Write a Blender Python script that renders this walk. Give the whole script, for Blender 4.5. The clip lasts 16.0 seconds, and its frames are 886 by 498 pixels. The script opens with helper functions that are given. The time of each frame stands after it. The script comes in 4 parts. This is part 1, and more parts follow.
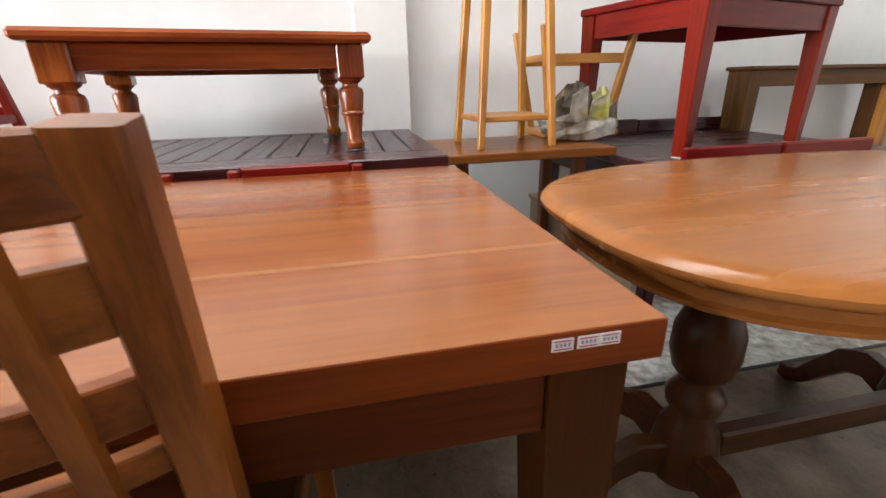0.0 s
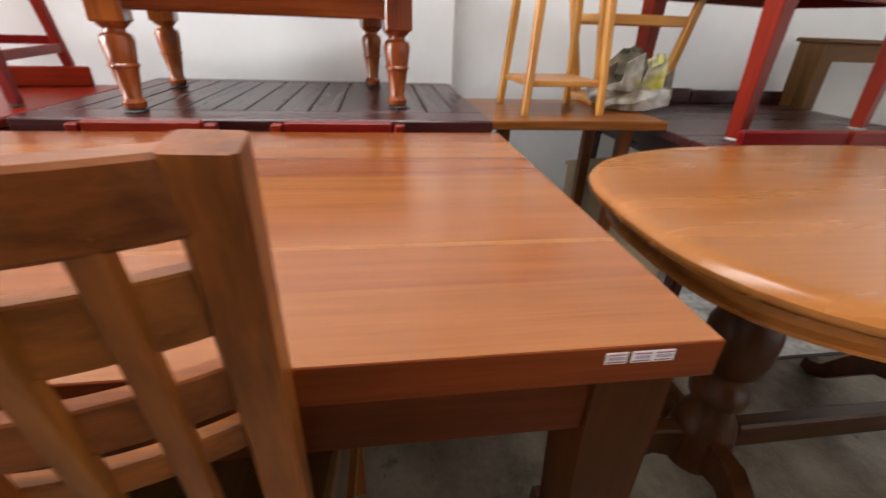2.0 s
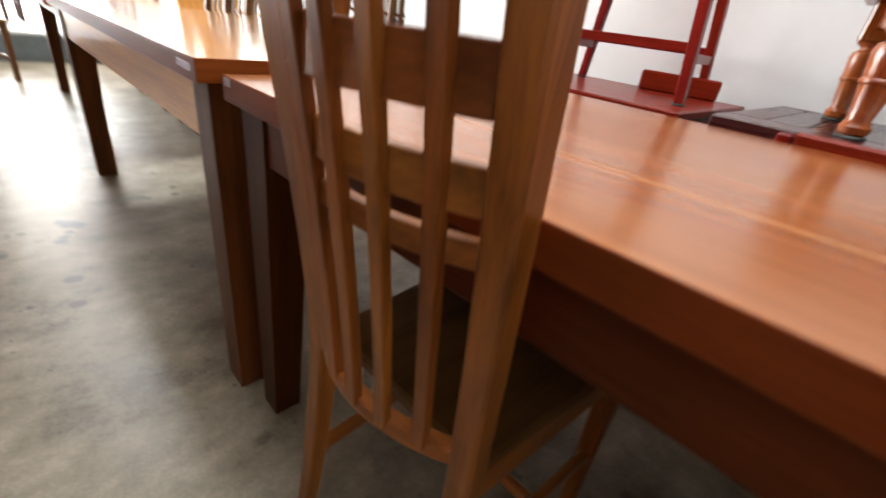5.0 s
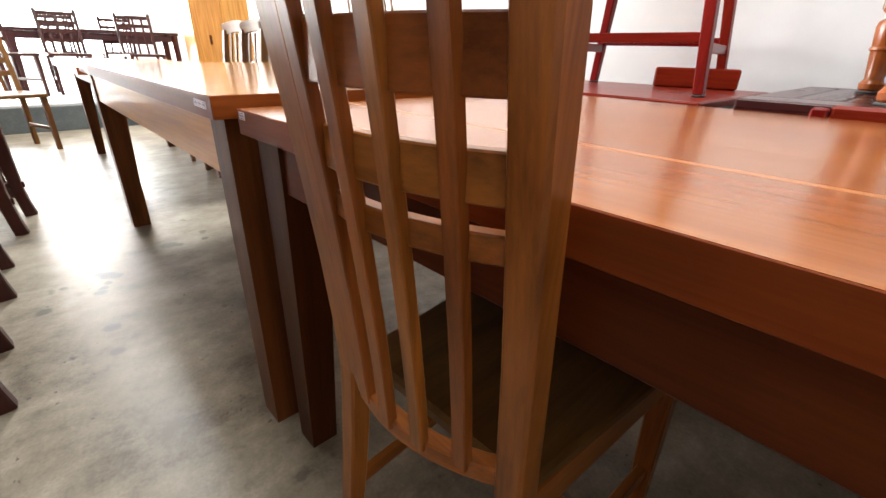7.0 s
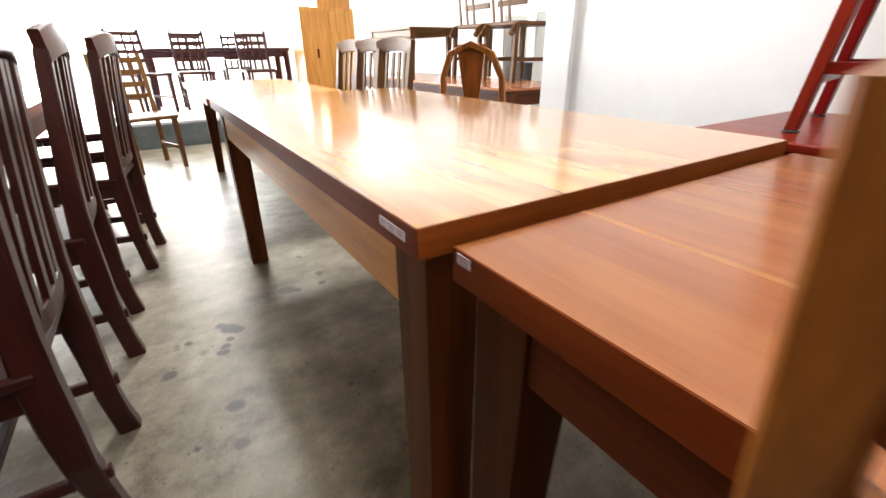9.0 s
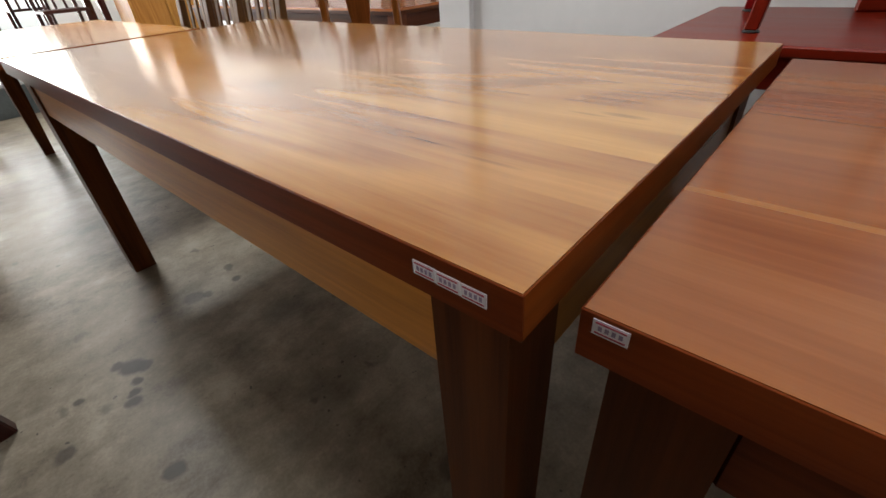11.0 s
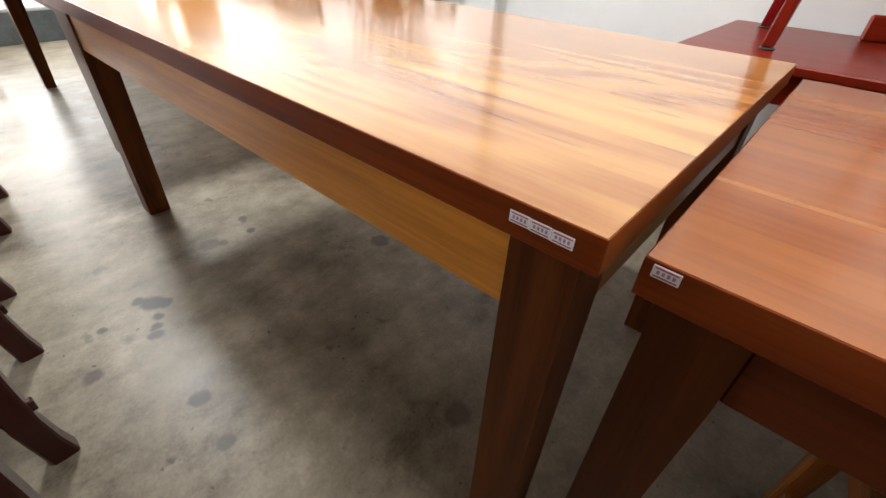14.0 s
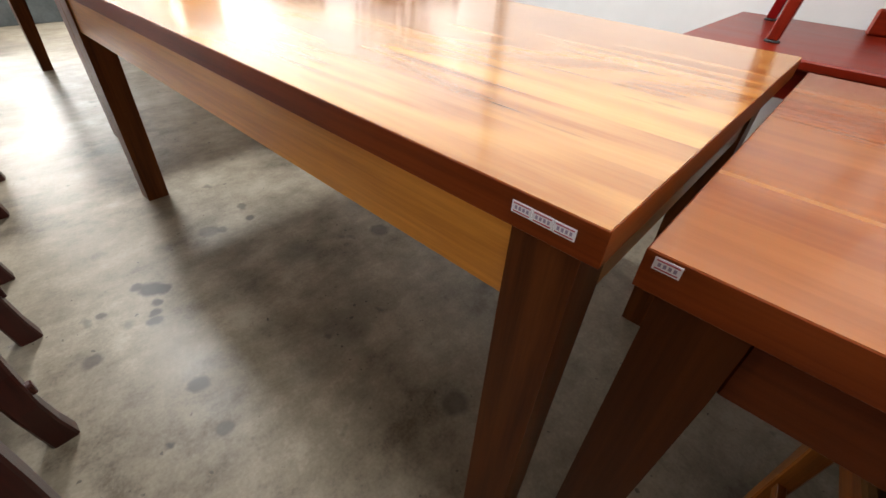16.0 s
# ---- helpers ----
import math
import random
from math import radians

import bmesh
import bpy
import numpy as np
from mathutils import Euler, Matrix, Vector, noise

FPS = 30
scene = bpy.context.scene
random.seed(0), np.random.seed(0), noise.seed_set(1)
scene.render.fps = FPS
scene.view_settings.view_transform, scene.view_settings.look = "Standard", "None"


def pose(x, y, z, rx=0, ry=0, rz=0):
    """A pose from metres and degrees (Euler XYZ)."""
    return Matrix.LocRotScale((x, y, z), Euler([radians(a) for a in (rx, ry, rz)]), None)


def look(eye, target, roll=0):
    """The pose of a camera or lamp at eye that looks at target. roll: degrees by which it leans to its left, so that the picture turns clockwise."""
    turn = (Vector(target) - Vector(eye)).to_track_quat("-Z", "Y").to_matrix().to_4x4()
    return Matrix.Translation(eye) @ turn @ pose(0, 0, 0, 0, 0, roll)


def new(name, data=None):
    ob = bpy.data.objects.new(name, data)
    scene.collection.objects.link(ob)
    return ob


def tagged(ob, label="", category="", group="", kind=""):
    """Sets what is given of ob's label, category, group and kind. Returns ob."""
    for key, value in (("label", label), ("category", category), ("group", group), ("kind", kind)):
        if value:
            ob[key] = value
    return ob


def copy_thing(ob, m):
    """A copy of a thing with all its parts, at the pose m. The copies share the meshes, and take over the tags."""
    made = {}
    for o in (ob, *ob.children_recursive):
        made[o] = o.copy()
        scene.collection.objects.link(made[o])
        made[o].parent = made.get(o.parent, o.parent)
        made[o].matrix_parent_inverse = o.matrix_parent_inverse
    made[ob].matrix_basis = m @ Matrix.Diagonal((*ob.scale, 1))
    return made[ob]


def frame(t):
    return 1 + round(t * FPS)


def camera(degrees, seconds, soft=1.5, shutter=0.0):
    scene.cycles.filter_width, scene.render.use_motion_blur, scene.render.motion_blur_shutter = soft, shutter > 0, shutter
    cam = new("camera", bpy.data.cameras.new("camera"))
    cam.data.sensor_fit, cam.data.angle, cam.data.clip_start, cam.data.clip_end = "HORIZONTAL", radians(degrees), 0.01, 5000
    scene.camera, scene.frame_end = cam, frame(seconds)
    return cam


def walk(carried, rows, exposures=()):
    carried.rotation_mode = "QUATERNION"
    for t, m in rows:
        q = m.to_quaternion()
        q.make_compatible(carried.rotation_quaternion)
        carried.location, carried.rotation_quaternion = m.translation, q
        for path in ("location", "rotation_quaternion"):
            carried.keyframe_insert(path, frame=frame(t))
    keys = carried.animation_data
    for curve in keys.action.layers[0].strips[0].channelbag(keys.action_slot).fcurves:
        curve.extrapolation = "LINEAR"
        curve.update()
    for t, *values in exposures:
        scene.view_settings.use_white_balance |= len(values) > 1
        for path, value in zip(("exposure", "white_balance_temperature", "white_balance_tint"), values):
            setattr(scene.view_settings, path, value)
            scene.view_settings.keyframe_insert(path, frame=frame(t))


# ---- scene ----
# camera and walk
cam = camera(91.4, 16.0, shutter=0.5)
PATH = [
    (0, (-0.253, -0.295, 0.953), (0.123, 1.536, 0.241), -1.4),
    (0.5, (-0.214, -0.303, 0.939), (0.178, 1.517, 0.209), -0.4),
    (1, (-0.207, -0.314, 0.943), (0.276, 1.481, 0.204), 0.9),
    (1.5, (-0.228, -0.289, 0.956), (0.193, 1.505, 0.179), 2.1),
    (2, (-0.289, -0.271, 0.995), (-0.018, 1.484, 0.074), 2.2),
    (2.5, (-0.375, -0.248, 1.018), (-0.245, 1.407, -0.098), 3.9),
    (3, (-0.490, -0.209, 1.042), (-0.390, 1.406, -0.134), 8.8),
    (3.5, (-0.621, -0.190, 1.050), (-0.986, 1.362, -0.157), 10.3),
    (4, (-0.748, -0.224, 1.015), (-1.543, 1.182, -0.165), 7.3),
    (4.5, (-0.830, -0.247, 0.988), (-1.800, 1.117, -0.106), 7.1),
    (5, (-0.851, -0.278, 0.873), (-2.047, 1.034, -0.048), 8.4),
    (5.2, (-0.842, -0.286, 0.833), (-2.125, 1.009, 0.005), 3.9),
    (7.5, (-0.871, -0.258, 0.858), (-2.223, 0.958, 0.024), -0.1),
    (8, (-0.962, -0.249, 0.907), (-2.512, 0.722, 0.099), 0.1),
    (10.3, (-1.582, -0.230, 0.954), (-2.947, 0.904, 0.033), -3.5),
    (10.5, (-1.583, -0.225, 0.944), (-2.845, 0.928, -0.094), -4.3),
    (11, (-1.579, -0.208, 0.941), (-2.713, 1.002, -0.176), -4.3),
    (11.5, (-1.583, -0.274, 0.968), (-2.742, 0.866, -0.197), -1.7),
    (12, (-1.601, -0.334, 0.965), (-2.737, 0.770, -0.256), -4.0),
    (12.5, (-1.602, -0.340, 0.969), (-2.713, 0.809, -0.233), -1.5),
    (13, (-1.598, -0.339, 0.963), (-2.651, 0.833, -0.269), 1.0),
    (13.5, (-1.598, -0.338, 0.963), (-2.648, 0.847, -0.259), 1.9),
    (14, (-1.596, -0.337, 0.966), (-2.635, 0.886, -0.228), 3.0),
    (14.5, (-1.597, -0.339, 0.967), (-2.644, 0.874, -0.230), 3.1),
    (15, (-1.598, -0.338, 0.968), (-2.634, 0.883, -0.230), 3.2),
    (15.5, (-1.598, -0.339, 0.966), (-2.623, 0.876, -0.248), 3.8),
    (16, (-1.598, -0.339, 0.965), (-2.612, 0.869, -0.264), 4.0),
]
EXPOSURES = [(0.0, 0.15), (2.0, 0.1), (2.7, -0.02), (3.5, 0.12), (4.0, 0.15), (4.5, 0.02), (5.2, 0.05), (8.0, 0.35), (10.3, -0.85), (11.2, -1.1), (12.5, -0.75), (13.2, -0.45), (14.2, -0.15), (16.0, -0.12)]
walk(cam, [(t, look(eye, target, roll)) for t, eye, target, roll in PATH], EXPOSURES)

# world and lights
WORLD_STRENGTH, FRONT_W, SKYLIGHT_W, FILL_W = 0.1, 1420.0, 200.0, 82.0
world = bpy.data.worlds.new("sky")
scene.world = world
world.use_nodes = True
wn = world.node_tree.nodes
sky = wn.new("ShaderNodeTexSky")
sky.sky_type, sky.sun_disc = "NISHITA", False
sky.sun_elevation, sky.sun_rotation = radians(40), radians(270)
wn["Background"].inputs["Strength"].default_value = WORLD_STRENGTH
world.node_tree.links.new(sky.outputs[0], wn["Background"].inputs["Color"])


def area_lamp(name, m, w, h, watts, color=(1, 1, 1)):
    data = bpy.data.lights.new(name, "AREA")
    data.shape, data.size, data.size_y, data.energy, data.color = "RECTANGLE", w, h, watts, color
    ob = new(name, data)
    ob.matrix_world = m
    return ob


# daylight in the open shop front and in the roof light
area_lamp("front_daylight", look((-11.6, -2.2, 1.65), (0, -0.6, 0.8)), 6.8, 2.4, FRONT_W, (1.0, 0.98, 0.95))
# fill lamp added above the tables; no opening there is known
area_lamp("overhead_fill", look((-1.2, 0.2, 3.24), (-1.19, 0.2, 0)), 0.8, 2.8, FILL_W, (0.95, 0.98, 1.0))
area_lamp("roof_daylight", look((-5.45, 0.42, 3.06), (-5.45, 0.43, 0)), 0.5, 0.45, SKYLIGHT_W, (0.95, 0.98, 1.0))


# materials
def material(name):
    mat = bpy.data.materials.new(name)
    mat.use_nodes = True
    nt = mat.node_tree
    return mat, nt, nt.nodes["Principled BSDF"]


def add(nt, kind, **values):
    node = nt.nodes.new("ShaderNode" + kind)
    for key, value in values.items():
        if key in ("operation", "blend_type", "data_type", "noise_dimensions", "feature"):
            if key == "operation":
                node.operation = value
            elif key == "blend_type":
                node.blend_type = value
            elif key == "data_type":
                node.data_type = value
            elif key == "noise_dimensions":
                node.noise_dimensions = value
            else:
                node.feature = value
        else:
            node.inputs[key.replace("_", " ")].default_value = value
    return node


def ramp(nt, fac, stops):
    node = nt.nodes.new("ShaderNodeValToRGB")
    els = node.color_ramp.elements
    while len(els) < len(stops):
        els.new(0.5)
    for el, (p, c) in zip(els, stops):
        el.position, el.color = p, (*c, 1) if len(c) == 3 else (c[0], c[0], c[0], 1)
    nt.links.new(fac, node.inputs[0])
    return node.outputs[0]


def math2(nt, op, a, b=None, c=None):
    node = nt.nodes.new("ShaderNodeMath")
    node.operation = op
    for i, v in enumerate((a, b, c)):
        if v is None:
            continue
        if isinstance(v, (int, float)):
            node.inputs[i].default_value = v
        else:
            nt.links.new(v, node.inputs[i])
    return node.outputs[0]


def mix(nt, kind, fac, a, b):
    node = nt.nodes.new("ShaderNodeMix")
    node.data_type, node.blend_type = "RGBA", kind
    for i, v in ((0, fac), (6, a), (7, b)):
        if isinstance(v, (int, float)):
            node.inputs[i].default_value = v
        elif isinstance(v, tuple):
            node.inputs[i].default_value = (*v, 1)
        else:
            nt.links.new(v, node.inputs[i])
    return node.outputs[2]


def wood(name, dark, light, axis="x", rough=0.3, coat=0.0, figure=0.5, shift=0.25, bump=0.04, marks=(), gloss=0.5, grain=0.7, stretch=0.09, ringing=95.0):
    """Varnished timber with its grain along one axis; each piece shifts in tone."""
    mat, nt, bsdf = material(name)
    L = nt.links
    tc = nt.nodes.new("ShaderNodeTexCoord")
    info = nt.nodes.new("ShaderNodeObjectInfo")
    off = nt.nodes.new("ShaderNodeVectorMath")
    off.operation = "SCALE"
    rnd = nt.nodes.new("ShaderNodeCombineXYZ")
    for i, k in enumerate((7.3, 13.1, 5.7)):
        L.new(math2(nt, "MULTIPLY", info.outputs["Random"], k), rnd.inputs[i])
    plus = nt.nodes.new("ShaderNodeVectorMath")
    plus.operation = "ADD"
    L.new(tc.outputs["Object"], plus.inputs[0])
    L.new(rnd.outputs[0], plus.inputs[1])

    def mapped(along, across):
        node = nt.nodes.new("ShaderNodeMapping")
        node.inputs["Scale"].default_value = [along if a == axis else across for a in "xyz"]
        L.new(plus.outputs[0], node.inputs[0])
        return node.outputs[0]

    def noise_tex(vec, scale, detail=4.0, rough_=0.55, dist=0.0):
        node = nt.nodes.new("ShaderNodeTexNoise")
        for key, v in (("Scale", scale), ("Detail", detail), ("Roughness", rough_), ("Distortion", dist)):
            node.inputs[key].default_value = v
        L.new(vec, node.inputs["Vector"])
        return node.outputs[0]

    big = noise_tex(mapped(stretch, 1.0), 3.0, 2.0, 0.5, 0.25)
    rings = math2(nt, "MULTIPLY_ADD", math2(nt, "SINE", math2(nt, "MULTIPLY", big, ringing)), 0.5, 0.5)
    fine = noise_tex(mapped(0.035, 1.0), 130.0, 6.0, 0.65)
    mid = noise_tex(mapped(0.1, 1.0), 16.0, 4.0, 0.6)
    f = math2(nt, "ADD", math2(nt, "MULTIPLY", rings, 0.30 * figure), math2(nt, "MULTIPLY", mid, 0.75))
    f = math2(nt, "ADD", f, math2(nt, "MULTIPLY", math2(nt, "SUBTRACT", fine, 0.5), grain))
    f = math2(nt, "SUBTRACT", f, 0.15 * figure - 0.08)
    midc = tuple((a + b) / 2 for a, b in zip(dark, light))
    col = ramp(nt, f, [(0.18, dark), (0.48, midc), (0.8, light)])
    if marks:
        xyz = nt.nodes.new("ShaderNodeSeparateXYZ")
        L.new(tc.outputs["Object"], xyz.inputs[0])
        wob = math2(nt, "MULTIPLY", math2(nt, "SUBTRACT", mid, 0.5), 1.6)
        for mx, my, rx, ry, strength in marks:
            ex = math2(nt, "POWER", math2(nt, "ABSOLUTE", math2(nt, "MULTIPLY_ADD", xyz.outputs[0], 1 / rx, -mx / rx)), 2.0)
            ey = math2(nt, "POWER", math2(nt, "ABSOLUTE", math2(nt, "ADD", math2(nt, "MULTIPLY_ADD", xyz.outputs[1], 1 / ry, -my / ry), wob)), 2.0)
            m = ramp(nt, math2(nt, "ADD", ex, ey), [(0.05, (strength,)), (1.0, (0.0,))])
            col = mix(nt, "MIX", m, col, tuple(q * 0.3 for q in dark))
    tone = math2(nt, "MULTIPLY_ADD", info.outputs["Random"], 2 * shift, 1 - shift)
    hsv = nt.nodes.new("ShaderNodeHueSaturation")
    L.new(tone, hsv.inputs["Value"])
    L.new(math2(nt, "MULTIPLY_ADD", info.outputs["Random"], 0.012, 0.494), hsv.inputs["Hue"])
    L.new(col, hsv.inputs["Color"])
    L.new(hsv.outputs[0], bsdf.inputs["Base Color"])
    L.new(math2(nt, "MULTIPLY_ADD", mid, 0.12, rough - 0.06), bsdf.inputs["Roughness"])
    bsdf.inputs["Coat Weight"].default_value = coat
    bsdf.inputs["Specular IOR Level"].default_value = gloss
    bsdf.inputs["Coat Roughness"].default_value = 0.12
    b = nt.nodes.new("ShaderNodeBump")
    b.inputs["Strength"].default_value = bump
    b.inputs["Distance"].default_value = 0.01
    L.new(fine, b.inputs["Height"])
    L.new(b.outputs[0], bsdf.inputs["Normal"])
    return mat


def woods(name, dark, light, **k):
    """The same timber with its grain along x, y and z."""
    return {a: wood(name + "_" + a, dark, light, a, **k) for a in "xyz"}


TEAK = woods("teak_brown", (0.215, 0.056, 0.012), (0.36, 0.118, 0.032), rough=0.24, figure=0.3, shift=0.11, gloss=0.5, grain=0.55, coat=0.12)
# teak again, darkened: the shade on aprons and legs sits in the colour
APRON_SHADE = woods("teak_apron_shaded", (0.062, 0.013, 0.003), (0.14, 0.036, 0.008), rough=0.36, gloss=0.1, figure=0.5, shift=0.1)
TEAK_SHADE = woods("teak_legs_shaded", (0.032, 0.008, 0.002), (0.085, 0.022, 0.005), rough=0.38, gloss=0.1, figure=0.5, shift=0.12)
PEDESTAL = woods("dark_varnished_teak", (0.034, 0.010, 0.003), (0.10, 0.030, 0.008), rough=0.3, gloss=0.25, figure=0.5, shift=0.08)
GOLD = woods("teak_gold", (0.30, 0.105, 0.024), (0.62, 0.30, 0.085), rough=0.2, figure=0.5, shift=0.14, coat=0.35, grain=0.4)
# golden teak, raised in tone to hold the aisle light on the apron
GOLD_APRON_LIT = woods("teak_gold_apron_lit", (0.34, 0.105, 0.012), (0.72, 0.29, 0.045), rough=0.3, figure=0.45, shift=0.05, gloss=0.5, stretch=0.02, ringing=70.0, coat=0.2)
GOLD_KNOT = wood("teak_gold_knotty", (0.29, 0.095, 0.018), (0.70, 0.36, 0.105), "x", rough=0.15, figure=0.85, shift=0.12, coat=0.65, grain=0.35, stretch=0.17, ringing=60.0,
                 marks=((1.14, 0.235, 0.05, 0.022, 0.85), (1.17, 0.235, 0.13, 0.05, 0.35), (1.68, 0.155, 0.05, 0.004, 0.4), (1.6, 0.165, 0.045, 0.003, 0.4), (1.55, 0.16, 0.1, 0.014, 0.22), (1.74, 0.355, 0.035, 0.008, 0.5), (1.7, 0.34, 0.03, 0.004, 0.4), (0.55, 0.6, 0.12, 0.01, 0.25), (0.9, 0.08, 0.1, 0.004, 0.3)))
SAP = wood("sapwood_streak", (0.29, 0.095, 0.024), (0.44, 0.175, 0.05), "x", rough=0.3, figure=0.2, shift=0.04)
EDGE = woods("red_brown_edge", (0.10, 0.017, 0.003), (0.25, 0.052, 0.010), rough=0.32, gloss=0.14, figure=0.5, shift=0.1)
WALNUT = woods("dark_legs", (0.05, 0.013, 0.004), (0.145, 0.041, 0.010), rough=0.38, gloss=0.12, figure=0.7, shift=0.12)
CHAIR = woods("teak_chair", (0.12, 0.031, 0.005), (0.34, 0.105, 0.019), rough=0.3, gloss=0.32, figure=0.8, shift=0.12, grain=0.9)
OVAL = woods("teak_oval", (0.25, 0.082, 0.016), (0.38, 0.137, 0.032), rough=0.26, figure=0.12, shift=0.04, grain=0.5)
BENCH = woods("varnished_red_teak", (0.12, 0.020, 0.004), (0.40, 0.105, 0.020), rough=0.24, figure=0.9, shift=0.1, coat=0.15, gloss=0.4, stretch=0.15, ringing=60.0)
RED = woods("red_stain", (0.085, 0.004, 0.002), (0.24, 0.012, 0.006), rough=0.3, figure=0.2, shift=0.1, gloss=0.18)
WINE = woods("dark_wine_stain", (0.024, 0.005, 0.006), (0.062, 0.013, 0.013), rough=0.28, figure=0.2, shift=0.15, gloss=0.35, coat=0.1)
HONEY = woods("honey_pine", (0.36, 0.14, 0.022), (0.62, 0.30, 0.068), rough=0.34, figure=0.7, shift=0.1, gloss=0.35)
BROWN = woods("mid_brown", (0.060, 0.026, 0.008), (0.155, 0.068, 0.021), rough=0.42, figure=0.5, shift=0.1, gloss=0.15)
MAHOG = woods("mahogany_chair", (0.020, 0.004, 0.0025), (0.066, 0.012, 0.007), rough=0.34, figure=0.3, shift=0.12, gloss=0.35)


def plain(name, color, rough=0.5, metal=0.0, vary=0.12, scale=18.0, bump=0.03):
    mat, nt, bsdf = material(name)
    tc = nt.nodes.new("ShaderNodeTexCoord")
    a = add(nt, "TexNoise", Scale=scale, Detail=5.0, Roughness=0.6)
    b = add(nt, "TexNoise", Scale=scale * 7, Detail=3.0)
    for n in (a, b):
        nt.links.new(tc.outputs["Object"], n.inputs["Vector"])
    f = math2(nt, "ADD", math2(nt, "MULTIPLY", a.outputs[0], 0.7), math2(nt, "MULTIPLY", b.outputs[0], 0.3))
    lo, hi = tuple(c * (1 - vary) for c in color), tuple(min(1, c * (1 + vary)) for c in color)
    nt.links.new(ramp(nt, f, [(0.3, lo), (0.7, hi)]), bsdf.inputs["Base Color"])
    nt.links.new(math2(nt, "MULTIPLY_ADD", a.outputs[0], 0.16, rough - 0.08), bsdf.inputs["Roughness"])
    bsdf.inputs["Metallic"].default_value = metal
    bp = add(nt, "Bump", Strength=bump, Distance=0.01)
    nt.links.new(f, bp.inputs["Height"])
    nt.links.new(bp.outputs[0], bsdf.inputs["Normal"])
    return mat


WALL = plain("white_wall_paint", (0.78, 0.78, 0.78), 0.75, vary=0.05, scale=2.2, bump=0.12)
CEIL = plain("ceiling_bounce_tone", (0.62, 0.62, 0.61), 0.85, vary=0.06, scale=1.5)
UNSEEN_BROWN = plain("unseen_wall_brown", (0.13, 0.08, 0.05), 0.6, vary=0.25)
DARKPAINT = plain("dark_kerb_paint", (0.06, 0.068, 0.066), 0.6, vary=0.4, scale=7.0, bump=0.2)
STICKER = plain("sticker_paper", (0.78, 0.77, 0.8), 0.6, vary=0.03)
INK = plain("sticker_print", (0.32, 0.26, 0.36), 0.6, vary=0.1)
INKRED = plain("sticker_red_line", (0.42, 0.06, 0.1), 0.6, vary=0.1)
RUBBER = plain("foot_pad", (0.5, 0.5, 0.46), 0.6, vary=0.2)
PADDARK = plain("dark_foot_pad", (0.03, 0.03, 0.028), 0.5)
CARD = plain("cardboard", (0.42, 0.33, 0.21), 0.85, vary=0.2, scale=10)
CLOTH = plain("white_cloth", (0.75, 0.76, 0.72), 0.85, vary=0.06)
CONCRETE_SIDE = plain("platform_top", (0.30, 0.29, 0.27), 0.4, vary=0.2, scale=3)
GLARE, gnt, gb = material("outdoor_glare")
gb.inputs["Base Color"].default_value = (0.9, 0.92, 0.9, 1)
gb.inputs["Emission Color"].default_value = (0.97, 1.0, 0.95, 1)
gb.inputs["Emission Strength"].default_value = 8.0


